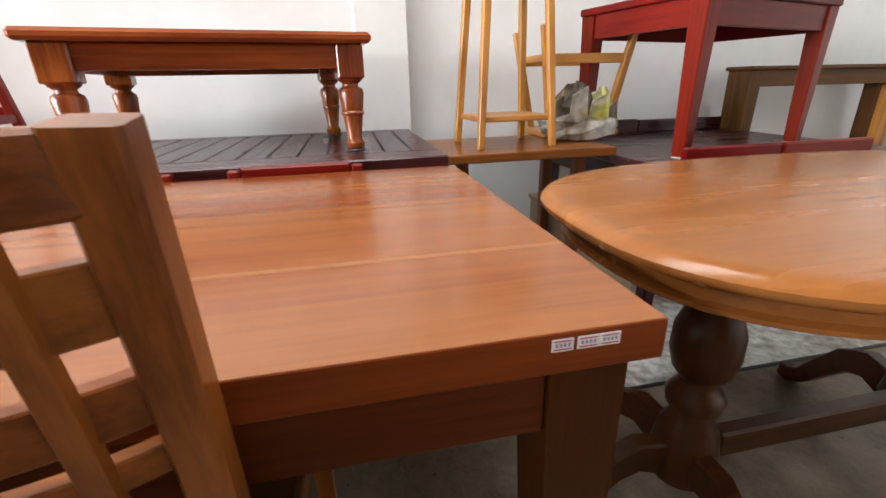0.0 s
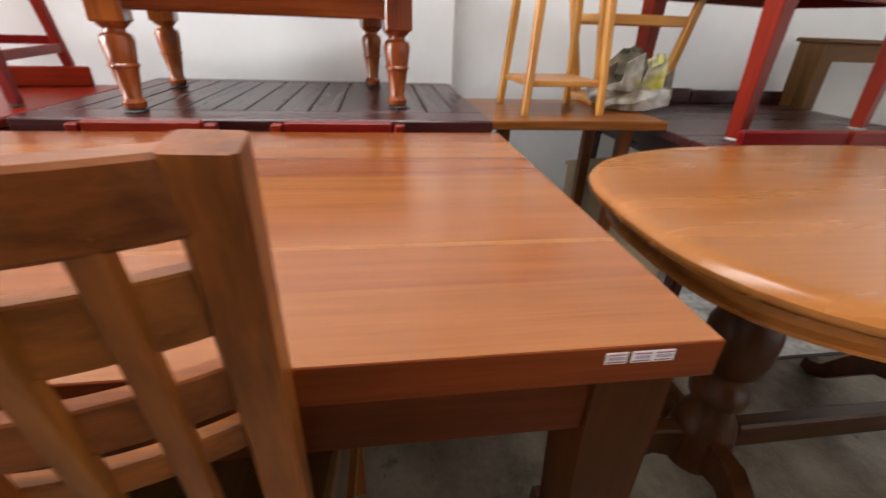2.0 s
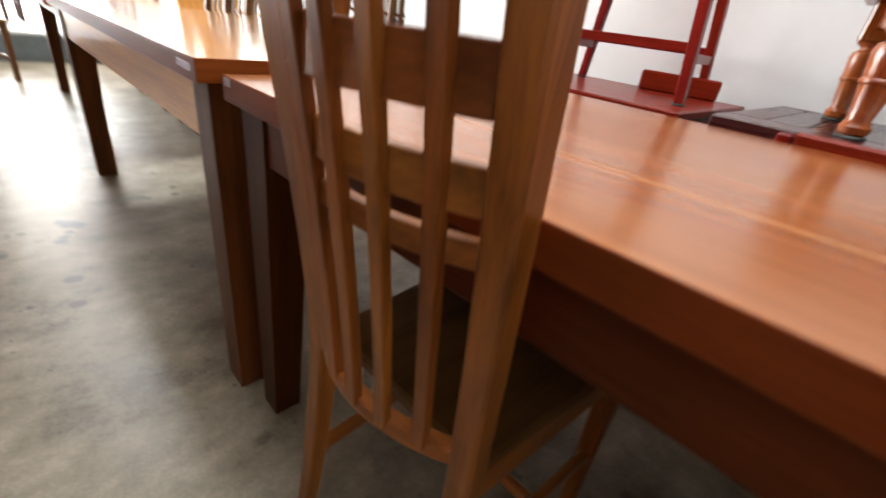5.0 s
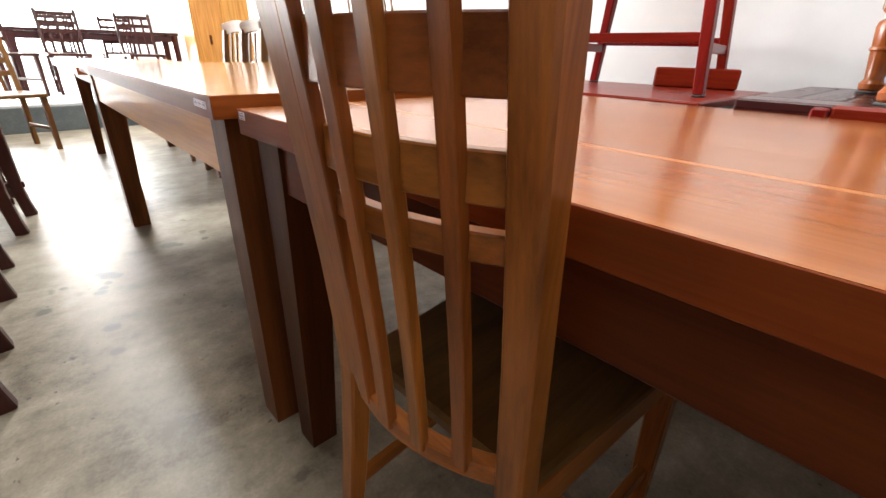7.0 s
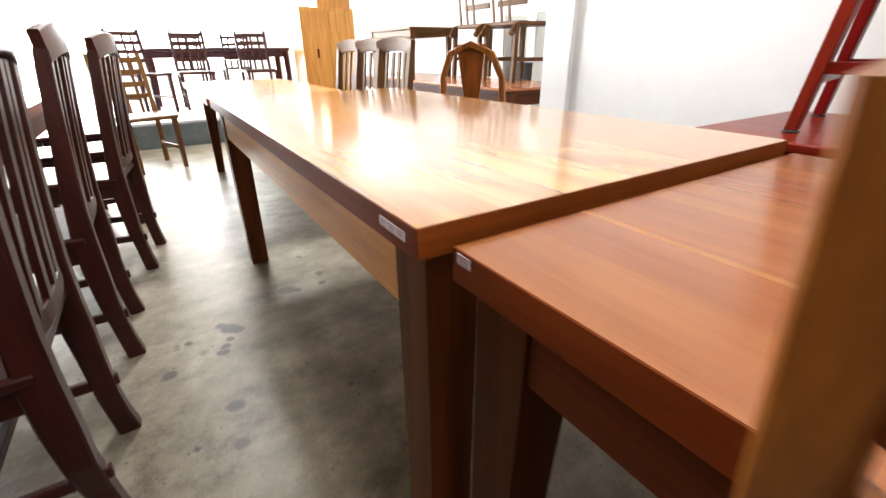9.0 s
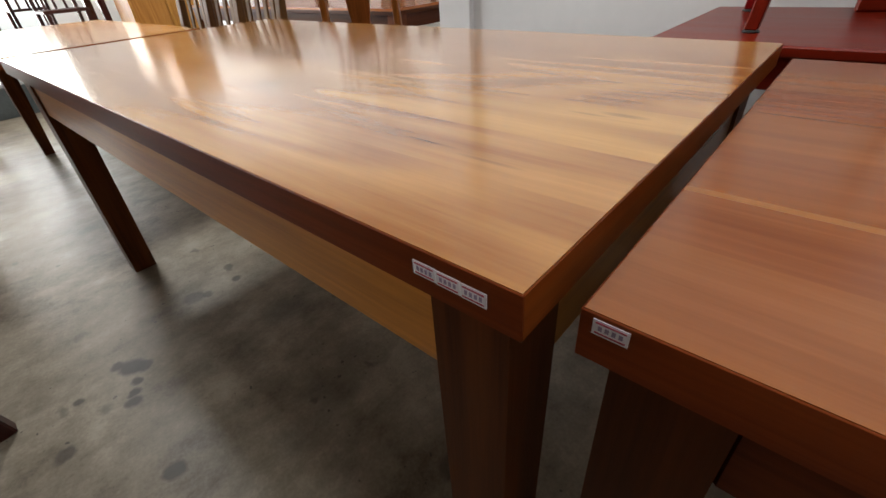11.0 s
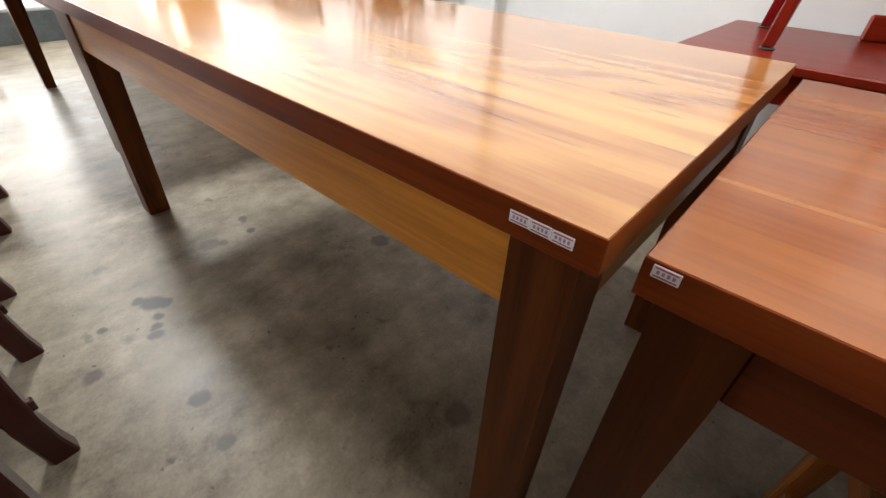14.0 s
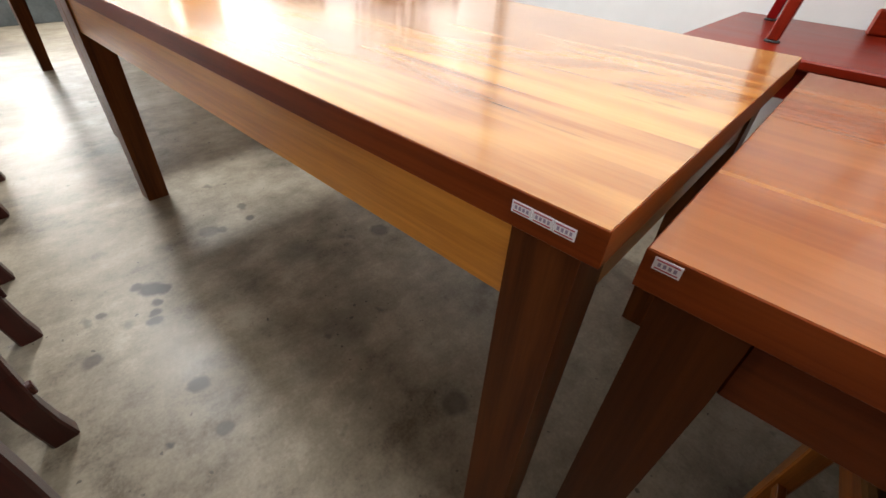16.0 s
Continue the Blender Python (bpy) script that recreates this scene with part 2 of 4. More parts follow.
def concrete():
    """Power-trowelled cement floor: cloudy, with oil stains, scuffs and pits."""
    mat, nt, bsdf = material("cement_floor")
    L = nt.links
    tc = nt.nodes.new("ShaderNodeTexCoord")

    def nz(scale, detail=5.0, rough_=0.6, sx=1.0):
        m = nt.nodes.new("ShaderNodeMapping")
        m.inputs["Scale"].default_value = (sx, 1, 1)
        m.inputs["Rotation"].default_value = (0, 0, 0.35)
        L.new(tc.outputs["Object"], m.inputs[0])
        n = add(nt, "TexNoise", Scale=scale, Detail=detail, Roughness=rough_)
        L.new(m.outputs[0], n.inputs["Vector"])
        return n
    cloud, mid, grain, scuff = nz(1.5, 6.0), nz(5.5, 9.0, 0.72), nz(120.0, 3.0), nz(6.0, 9.0, 0.75, 3.0)
    trowel = nz(2.6, 7.0, 0.7, 2.6)
    f = math2(nt, "ADD", math2(nt, "MULTIPLY", cloud.outputs[0], 0.34), math2(nt, "MULTIPLY", mid.outputs[0], 0.34))
    f = math2(nt, "ADD", f, math2(nt, "MULTIPLY", trowel.outputs[0], 0.24))
    f = math2(nt, "ADD", f, math2(nt, "MULTIPLY", grain.outputs[0], 0.08))
    col = ramp(nt, f, [(0.42, (0.092, 0.072, 0.048)), (0.475, (0.172, 0.142, 0.101)), (0.52, (0.225, 0.19, 0.139)), (0.59, (0.33, 0.287, 0.218))])
    # fine scratches along the trowel strokes
    col = mix(nt, "MULTIPLY", ramp(nt, scuff.outputs[0], [(0.58, (0.0,)), (0.72, (0.4,))]), col, (0.5, 0.47, 0.42))
    # scattered dark spots
    warp = nt.nodes.new("ShaderNodeVectorMath")
    warp.operation = "ADD"
    sc = nt.nodes.new("ShaderNodeVectorMath")
    sc.operation = "SCALE"
    sc.inputs["Scale"].default_value = 0.045
    fray = nz(13.0, 4.0, 0.6)
    L.new(fray.outputs[1], sc.inputs[0])
    L.new(tc.outputs["Object"], warp.inputs[0])
    L.new(sc.outputs[0], warp.inputs[1])
    blot, speck, gate = nz(10.0, 3.0, 0.5), nz(42.0, 2.0, 0.5), nz(2.1, 2.0)
    gated = math2(nt, "MULTIPLY", gate.outputs[0], 0.35)
    smask = ramp(nt, math2(nt, "ADD", blot.outputs[0], gated), [(0.87, (0.0,)), (0.92, (0.55,))])
    col = mix(nt, "MIX", smask, col, (0.062, 0.054, 0.043))
    smask = ramp(nt, math2(nt, "ADD", speck.outputs[0], gated), [(0.9, (0.0,)), (0.93, (0.75,))])
    col = mix(nt, "MIX", smask, col, (0.05, 0.042, 0.032))
    # larger stains at their places: x, y, radius, strength
    stains = ((-2.876, -0.197, 0.034, 0.95), (-2.915, -0.222, 0.02, 0.9), (-2.855, -0.172, 0.022, 0.9), (-2.81, -0.205, 0.018, 0.9), (-2.77, -0.22, 0.016, 0.9), (-2.735, -0.235, 0.02, 0.9),
              (-2.858, -0.329, 0.014, 0.75), (-2.772, -0.294, 0.018, 0.4), (-2.701, -0.4, 0.022, 0.7), (-2.446, -0.237, 0.026, 0.85), (-2.289, -0.247, 0.02, 0.7),
              (-2.339, -0.349, 0.008, 0.9), (-3.056, 0.059, 0.035, 0.6), (-3.036, 0.1, 0.02, 0.6), (-3.036, 0.211, 0.018, 0.75), (-3.129, 0.229, 0.02, 0.6),
              (-2.643, 0.522, 0.035, 0.7), (-2.343, 0.117, 0.09, 0.35), (-2.723, 0.227, 0.08, 0.35), (-2.396, 0.238, 0.07, 0.3), (-2.29, -0.02, 0.06, 0.3), (-1.95, 0.17, 0.035, 0.6))
    for x, y, r, k in stains:
        d = nt.nodes.new("ShaderNodeVectorMath")
        d.operation = "DISTANCE"
        L.new(warp.outputs[0], d.inputs[0])
        d.inputs[1].default_value = (x + 0.0225, y + 0.0225, 0.0225)
        m = ramp(nt, d.outputs["Value"], [(r * (0.75 if k > 0.5 else 0.4), (k,)), (r * 1.2, (0.0,))])
        col = mix(nt, "MIX", m, col, (0.042, 0.036, 0.029))
    L.new(col, bsdf.inputs["Base Color"])
    r = math2(nt, "MULTIPLY_ADD", scuff.outputs[0], 0.34, 0.13)
    L.new(math2(nt, "ADD", r, math2(nt, "MULTIPLY", mid.outputs[0], 0.12)), bsdf.inputs["Roughness"])
    bsdf.inputs["Specular IOR Level"].default_value = 0.24
    bp = add(nt, "Bump", Strength=0.16, Distance=0.01)
    L.new(math2(nt, "ADD", math2(nt, "MULTIPLY", mid.outputs[0], 0.6), math2(nt, "MULTIPLY", scuff.outputs[0], 0.5)), bp.inputs["Height"])
    L.new(bp.outputs[0], bsdf.inputs["Normal"])
    return mat


CONCRETE = concrete()


def newsprint(name, base, marks):
    """Crumpled printed paper with coloured patches."""
    mat, nt, bsdf = material(name)
    tc = nt.nodes.new("ShaderNodeTexCoord")
    v = add(nt, "TexVoronoi", Scale=14.0)
    n = add(nt, "TexNoise", Scale=30.0, Detail=4.0)
    n2 = add(nt, "TexNoise", Scale=5.0, Detail=3.0)
    for k in (v, n, n2):
        nt.links.new(tc.outputs["Object"], k.inputs["Vector"])
    c = ramp(nt, n2.outputs[0], [(0.4, base), (0.52, marks), (0.6, base)])
    c = mix(nt, "MULTIPLY", 0.6, c, ramp(nt, n.outputs[0], [(0.35, (0.25, 0.25, 0.25)), (0.6, (1, 1, 1))]))
    nt.links.new(c, bsdf.inputs["Base Color"])
    bsdf.inputs["Roughness"].default_value = 0.45
    return mat


NEWS = newsprint("newspaper", (0.5, 0.48, 0.44), (0.2, 0.15, 0.09))
SHEET = newsprint("printed_sheet", (0.8, 0.79, 0.76), (0.5, 0.47, 0.42))
NEWS2 = newsprint("newspaper_yellow", (0.66, 0.66, 0.62), (0.55, 0.5, 0.06))
NEWS3 = newsprint("newspaper_brown", (0.22, 0.17, 0.11), (0.07, 0.06, 0.04))


# mesh helpers
def rbox(bm, x0, x1, y0, y1, z0, z1, bev=0.003):
    made = bmesh.ops.create_cube(bm, size=1.0)["verts"]
    for v in made:
        v.co = Vector((x0 + (v.co.x + 0.5) * (x1 - x0), y0 + (v.co.y + 0.5) * (y1 - y0), z0 + (v.co.z + 0.5) * (z1 - z0)))
    if bev:
        edges = list({e for v in made for e in v.link_edges})
        bmesh.ops.bevel(bm, geom=edges, offset=bev, segments=1, affect="EDGES")


def hull(bm, bottom, top, bev=0.003):
    """A tapered post between two quads of corners."""
    vs = [bm.verts.new(p) for p in (*bottom, *top)]
    faces = [(3, 2, 1, 0), (4, 5, 6, 7), (0, 1, 5, 4), (1, 2, 6, 5), (2, 3, 7, 6), (3, 0, 4, 7)]
    for f in faces:
        bm.faces.new([vs[i] for i in f])
    if bev:
        bmesh.ops.bevel(bm, geom=list({e for v in vs for e in v.link_edges}), offset=bev, segments=1, affect="EDGES")


def post(bm, quads, bev=0.003):
    """A square post through a chain of corner quads, with eased edges."""
    rings = [[bm.verts.new(p) for p in q] for q in quads]
    for a, b in zip(rings, rings[1:]):
        for i in range(4):
            bm.faces.new((a[i], a[(i + 1) % 4], b[(i + 1) % 4], b[i]))
    bm.faces.new(rings[0][::-1])
    bm.faces.new(rings[-1])
    sharp = [e for e in bm.edges if abs(e.calc_face_angle(0)) > 0.5]
    bmesh.ops.bevel(bm, geom=sharp, offset=bev, segments=1, affect="EDGES")


def quad(x, y, z, hx, hy):
    return [(x - hx, y - hy, z), (x + hx, y - hy, z), (x + hx, y + hy, z), (x - hx, y + hy, z)]


def lathe(bm, profile, n=20, x=0.0, y=0.0):
    rings = []
    for r, z in profile:
        rings.append([bm.verts.new((x + r * math.cos(2 * math.pi * i / n), y + r * math.sin(2 * math.pi * i / n), z)) for i in range(n)])
    for a, b in zip(rings, rings[1:]):
        for i in range(n):
            bm.faces.new((a[i], a[(i + 1) % n], b[(i + 1) % n], b[i]))
    bm.faces.new(rings[0][::-1])
    bm.faces.new(rings[-1])


def sweep(bm, pts, half_a, half_b, up=(0, 0, 1), bev=0.0):
    """A bar of rectangular section along points; half_a lies across, half_b along 'up'."""
    pts = [Vector(p) for p in pts]
    up = Vector(up)
    rings = []
    for i, p in enumerate(pts):
        d = (pts[min(i + 1, len(pts) - 1)] - pts[max(i - 1, 0)]).normalized()
        s = d.cross(up).normalized()
        u = s.cross(d).normalized()
        a = half_a[i] if isinstance(half_a, (list, tuple)) else half_a
        b = half_b[i] if isinstance(half_b, (list, tuple)) else half_b
        c = min(a, b) * 0.22
        ring = [(-a + c, -b), (a - c, -b), (a, -b + c), (a, b - c), (a - c, b), (-a + c, b), (-a, b - c), (-a, -b + c)]
        rings.append([bm.verts.new(p + s * q + u * w) for q, w in ring])
    n = 8
    for a, b in zip(rings, rings[1:]):
        for i in range(n):
            bm.faces.new((a[i], a[(i + 1) % n], b[(i + 1) % n], b[i]))
    bm.faces.new(rings[0][::-1])
    bm.faces.new(rings[-1])


def part(name, bm, mat, parent=None, label="", smooth=False):
    bmesh.ops.recalc_face_normals(bm, faces=bm.faces[:])
    me = bpy.data.meshes.new(name)
    bm.to_mesh(me)
    bm.free()
    me.materials.append(mat)
    if smooth:
        me.shade_smooth()
        me.set_sharp_from_angle(angle=radians(38))
    ob = new(name, me)
    ob.parent = parent
    if label:
        ob["label"] = label
    return ob


def shape(fn, *a, **k):
    bm = bmesh.new()
    fn(bm, *a, **k)
    return bm


def thing(name, m, label, category, group=""):
    ob = new(name)
    ob.matrix_world = m
    ob.empty_display_size = 0.1
    return tagged(ob, label, category, group)


def setting(name, bm, mat, label):
    return tagged(part(name, bm, mat), label, name.split("_")[0], kind="structure")


# ---- the room ----
WY = 1.72
FLOOR = setting("floor", shape(rbox, -7.0, 3.0, -6.6, 4.2, -0.12, 0.0, 0), CONCRETE, "worn grey cement floor with oil stains")
setting("floor_platform", shape(rbox, -11.7, -7.004, -6.6, 4.2, -0.12, 0.27, 0.012), CONCRETE_SIDE, "raised cement platform at the shop front")
setting("trim_platform_face", shape(rbox, -7.0, -6.985, -6.5, 4.1, 0.0, 0.245, 0.004), DARKPAINT, "dark painted face of the raised platform")
setting("wall_back", shape(rbox, -3.2, -0.19, WY, WY + 0.16, 0, 3.3, 0.004), WALL, "white painted back wall, slightly scuffed")
setting("wall_pilaster", shape(rbox, -0.19, 0.03, WY - 0.012, WY + 0.16, 0, 3.3, 0.004), WALL, "shallow white pilaster of the back wall")
setting("wall_back_east", shape(rbox, 0.03, 3.0, WY + 0.06, WY + 0.22, 0, 3.3, 0.004), WALL, "white painted back wall set slightly back")
setting("wall_east", shape(rbox, 2.86, 3.0, -6.6, WY + 0.06, 0, 3.3, 0), WALL, "white painted side wall")
setting("wall_end_pilaster", shape(rbox, -3.26, -3.06, WY - 0.03, WY + 0.2, 0, 3.3, 0.004), WALL, "white pilaster at the end of the back wall")
setting("wall_recess_side", shape(rbox, -3.2, -3.06, WY + 0.2, 4.2, 0, 3.3, 0), WALL, "white side wall of the recess")
setting("wall_recess_back", shape(rbox, -11.7, -3.2, 3.3, 3.45, 0, 3.3, 0), WALL, "white back wall of the recess")
# unseen side: dark wall added to limit light bounced onto the aprons
setting("wall_south", shape(rbox, -11.7, 3.0, -6.75, -6.6, 0, 3.3, 0), UNSEEN_BROWN, "unseen brown wall added to limit bounced light")
setting("wall_front_lintel", shape(rbox, -11.85, -11.7, -6.6, 3.45, 3.1, 3.3, 0), WALL, "white lintel over the open shop front")
setting("wall_front_pier", shape(rbox, -11.85, -11.7, 1.6, 3.45, 0.27, 3.1, 0), WALL, "white pier beside the open shop front")
# out of view; its pale tone is set for the light it bounces
setting("ceiling", shape(rbox, -11.85, 3.0, -6.75, 4.2, 3.3, 3.4, 0), CEIL, "unseen ceiling, kept pale to bounce light down")
setting("ground", shape(rbox, -90, -11.7, -60, 60, -0.1, 0.1, 0), CONCRETE_SIDE, "pale ground outside the shop front")
setting("backdrop", shape(rbox, -70.2, -70, -60, 60, 0.1, 30, 0), GLARE, "overexposed daylight outside the shop front")


def skylight():
    bm = bmesh.new()
    for a in ((-5.92, -5.87, -0.03, 0.87), (-5.03, -4.98, -0.03, 0.87), (-5.87, -5.03, -0.03, 0.02), (-5.87, -5.03, 0.82, 0.87)):
        rbox(bm, a[0], a[1], a[2], a[3], 3.1, 3.3, 0.004)
    # second frame only surrounds the added fill lamp
    for a in ((-2.72, -2.65, -0.27, 0.67), (0.25, 0.32, -0.27, 0.67), (-2.65, 0.25, -0.27, -0.22), (-2.65, 0.25, 0.62, 0.67)):
        rbox(bm, a[0], a[1], a[2], a[3], 3.2, 3.3, 0.004)
    return setting("window_roof_light", bm, WALL, "white frames of the roof light and the added overhead fill")


skylight()


# ---- tables ----
def sticker(parent, x, z, y=0.0, tilt=0.0, w=0.0235, h=0.0125):
    """A small printed price label on a table's front edge."""
    s = part("price_label", shape(rbox, x - w / 2, x + w / 2, y - 0.0008, y, z - h / 2, z + h / 2, 0), STICKER, parent, "white paper price label with red lines")
    for dz in (h * 0.33, -h * 0.33):
        part("red_line", shape(rbox, x - w * 0.42, x + w * 0.42, y - 0.0012, y - 0.0008, z + dz - 0.0006, z + dz + 0.0006, 0), INKRED, s)
    for i in range(4):
        cx = x + (i - 1.5) * w * 0.19
        part("print_bar", shape(rbox, cx - w * 0.05, cx + w * 0.06, y - 0.0012, y - 0.0008, z - h * 0.14, z + h * 0.16, 0), INK, s)
    return s


def rect_table(name, x0, x1, y0, y1, z, label, boards, mat_apron, mat_leg, mat_edge=None, thick=0.038, apron=0.085, over=0.018, leg=0.085, foot=0.055, splits=()):
    """A dining table: glued boards, lipping, apron rails and four tapered legs. boards: widths with materials."""
    t = thing(name, Matrix.Translation((x0, y0, 0)), label, "table")
    w, d = x1 - x0, y1 - y0
    e = 0.0016 if mat_edge else 0.0
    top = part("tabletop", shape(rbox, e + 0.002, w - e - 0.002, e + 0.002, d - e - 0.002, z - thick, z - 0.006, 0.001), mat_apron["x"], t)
    total = sum(b for b, _ in boards)
    y = e
    for b, m in boards:
        b = b / total * (d - 2 * e)
        part("board", shape(rbox, e, w - e, y, y + b, z - 0.016, z, 0), m, top)
        y += b
    if mat_edge:
        for nm, a in (("front", (0, w, 0, e)), ("back", (0, w, d - e, d)), ("end", (0, e, e, d - e)), ("end", (w - e, w, e, d - e))):
            part("edge_strip", shape(rbox, *a, z - thick, z - 0.0004, 0.0006), mat_edge["x" if nm != "end" else "y"], top, "reddish edge strip")
    zt = z - thick
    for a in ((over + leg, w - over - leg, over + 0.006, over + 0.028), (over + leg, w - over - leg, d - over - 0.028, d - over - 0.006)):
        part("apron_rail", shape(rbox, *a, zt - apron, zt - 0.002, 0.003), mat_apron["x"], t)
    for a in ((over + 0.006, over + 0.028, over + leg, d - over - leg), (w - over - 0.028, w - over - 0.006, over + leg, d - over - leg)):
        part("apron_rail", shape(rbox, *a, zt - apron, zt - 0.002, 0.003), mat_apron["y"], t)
    for sx in (0, 1):
        for sy in (0, 1):
            cx, cy = (over + leg / 2 if not sx else w - over - leg / 2), (over + leg / 2 if not sy else d - over - leg / 2)
            bx, by = (over + foot / 2 if not sx else w - over - foot / 2), (over + foot / 2 if not sy else d - over - foot / 2)
            bm = bmesh.new()
            post(bm, [quad(bx, by, 0, foot / 2, foot / 2), quad(cx, cy, zt - apron - 0.01, leg / 2, leg / 2), quad(cx, cy, zt - 0.001, leg / 2, leg / 2)], 0.003)
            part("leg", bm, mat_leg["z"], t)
    return t


T = TEAK["x"]
# apron and legs take the shaded copies of the top's teak
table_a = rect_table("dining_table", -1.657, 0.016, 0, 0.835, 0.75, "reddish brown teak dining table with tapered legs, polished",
                     [(0.11, T), (0.092, T), (0.011, SAP), (0.132, T), (0.14, T), (0.12, T), (0.13, T), (0.10, T)], APRON_SHADE, TEAK_SHADE, EDGE, thick=0.042, apron=0.092, leg=0.082, foot=0.06, over=0.02)
for sx in (-0.088, -0.0635, -0.0425):
    sticker(table_a, 1.657 + sx, 0.738, w=0.0205)
sticker(table_a, 0.021, 0.740)
G, K = GOLD["x"], GOLD_KNOT
table_b = rect_table("dining_table", -3.50, -1.68, -0.033, 0.862, 0.77, "golden teak dining table with dark reddish edge and dark legs",
                     [(0.12, K), (0.11, K), (0.15, K), (0.12, K), (0.16, K), (0.13, K), (0.1, K)], GOLD_APRON_LIT, WALNUT, EDGE, thick=0.040, apron=0.122, leg=0.080, foot=0.074, over=0.024)
for sx in (-0.083, -0.0605, -0.038):
    sticker(table_b, 1.82 + sx, 0.752 - 0.02 * (sx + 0.06), w=0.022)
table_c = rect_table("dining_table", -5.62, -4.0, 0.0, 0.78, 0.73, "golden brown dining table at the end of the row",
                     [(0.13, G), (0.12, G), (0.13, G), (0.14, G), (0.13, G), (0.12, G)], TEAK_SHADE, WALNUT, EDGE, thick=0.04, apron=0.085, leg=0.085, foot=0.055, over=0.1)


def oval_table():
    x0, x1, cy, r, z = 0.082, 1.44, 0.31, 0.402, 0.755
    t = thing("oval_dining_table", Matrix.Translation((0, 0, 0)), "honey brown oval dining table on two turned pedestals", "table")
    cx, a = (x0 + x1) / 2, (x1 - x0) / 2

    def outline(shrink, n=72):
        pts = []
        for i in range(n):
            u = 2 * math.pi * i / n
            c, s = math.cos(u), math.sin(u)
            k = 2.8
            pts.append((cx + (a - shrink) * math.copysign(abs(c) ** (2 / k), c), cy + (r - shrink) * math.copysign(abs(s) ** (2 / k), s)))
        return pts

    def slab(bm, profile):
        rings = [[bm.verts.new((x, y, zz)) for x, y in outline(s)] for s, zz in profile]
        n = len(rings[0])
        for p, q in zip(rings, rings[1:]):
            for i in range(n):
                bm.faces.new((p[i], p[(i + 1) % n], q[(i + 1) % n], q[i]))
        bm.faces.new(rings[0][::-1])
        bm.faces.new(rings[-1])
    top = part("tabletop", shape(slab, [(0.02, z - 0.034), (0.008, z - 0.032), (0.001, z - 0.024), (0.0, z - 0.016), (0.006, z - 0.007), (0.016, z - 0.002), (0.03, z)]), OVAL["x"], t, smooth=True)
    part("apron", shape(slab, [(0.05, z - 0.085), (0.042, z - 0.08), (0.042, z - 0.074), (0.05, z - 0.068), (0.05, z - 0.034)]), OVAL["x"], t, "curved apron with a beaded lower edge", smooth=True)
    tag = sticker(top, 0, 0, -0.001)
    tag.matrix_basis = pose(0.29, -0.0345, z - 0.016, 0, 0, -24)
    for px, mirror in ((0.395, 1), (1.05, -1)):
        prof = [(0.05, 0.12), (0.085, 0.14), (0.098, 0.2), (0.085, 0.26), (0.062, 0.29), (0.058, 0.315), (0.078, 0.325), (0.082, 0.345), (0.07, 0.36), (0.055, 0.375),
                (0.055, 0.39), (0.078, 0.41), (0.092, 0.45), (0.09, 0.5), (0.07, 0.54), (0.05, 0.56), (0.05, 0.60), (0.075, 0.62), (0.075, 0.672)]
        ped = part("pedestal", shape(lathe, [(q * 0.7, hh) for q, hh in prof], 28, px, cy), PEDESTAL["z"], t, "dark turned pedestal", smooth=True)
        for ang in (100, 180, 260) if mirror > 0 else (80, 0, 280):
            c, s = math.cos(radians(ang)), math.sin(radians(ang))
            path = [(0.06, 0.2), (0.12, 0.215), (0.18, 0.19), (0.24, 0.12), (0.29, 0.055), (0.33, 0.03), (0.36, 0.032)]
            bm = bmesh.new()
            sweep(bm, [(px + c * q, cy + s * q, h) for q, h in path], [0.021, 0.021, 0.02, 0.019, 0.018, 0.021, 0.021], [0.04, 0.036, 0.032, 0.027, 0.023, 0.026, 0.022])
            part("leg", bm, PEDESTAL["x"], ped, smooth=True)
    part("stretcher", shape(rbox, 0.47, 0.98, cy - 0.02, cy + 0.02, 0.17, 0.235, 0.006), PEDESTAL["x"], t)


oval_table()


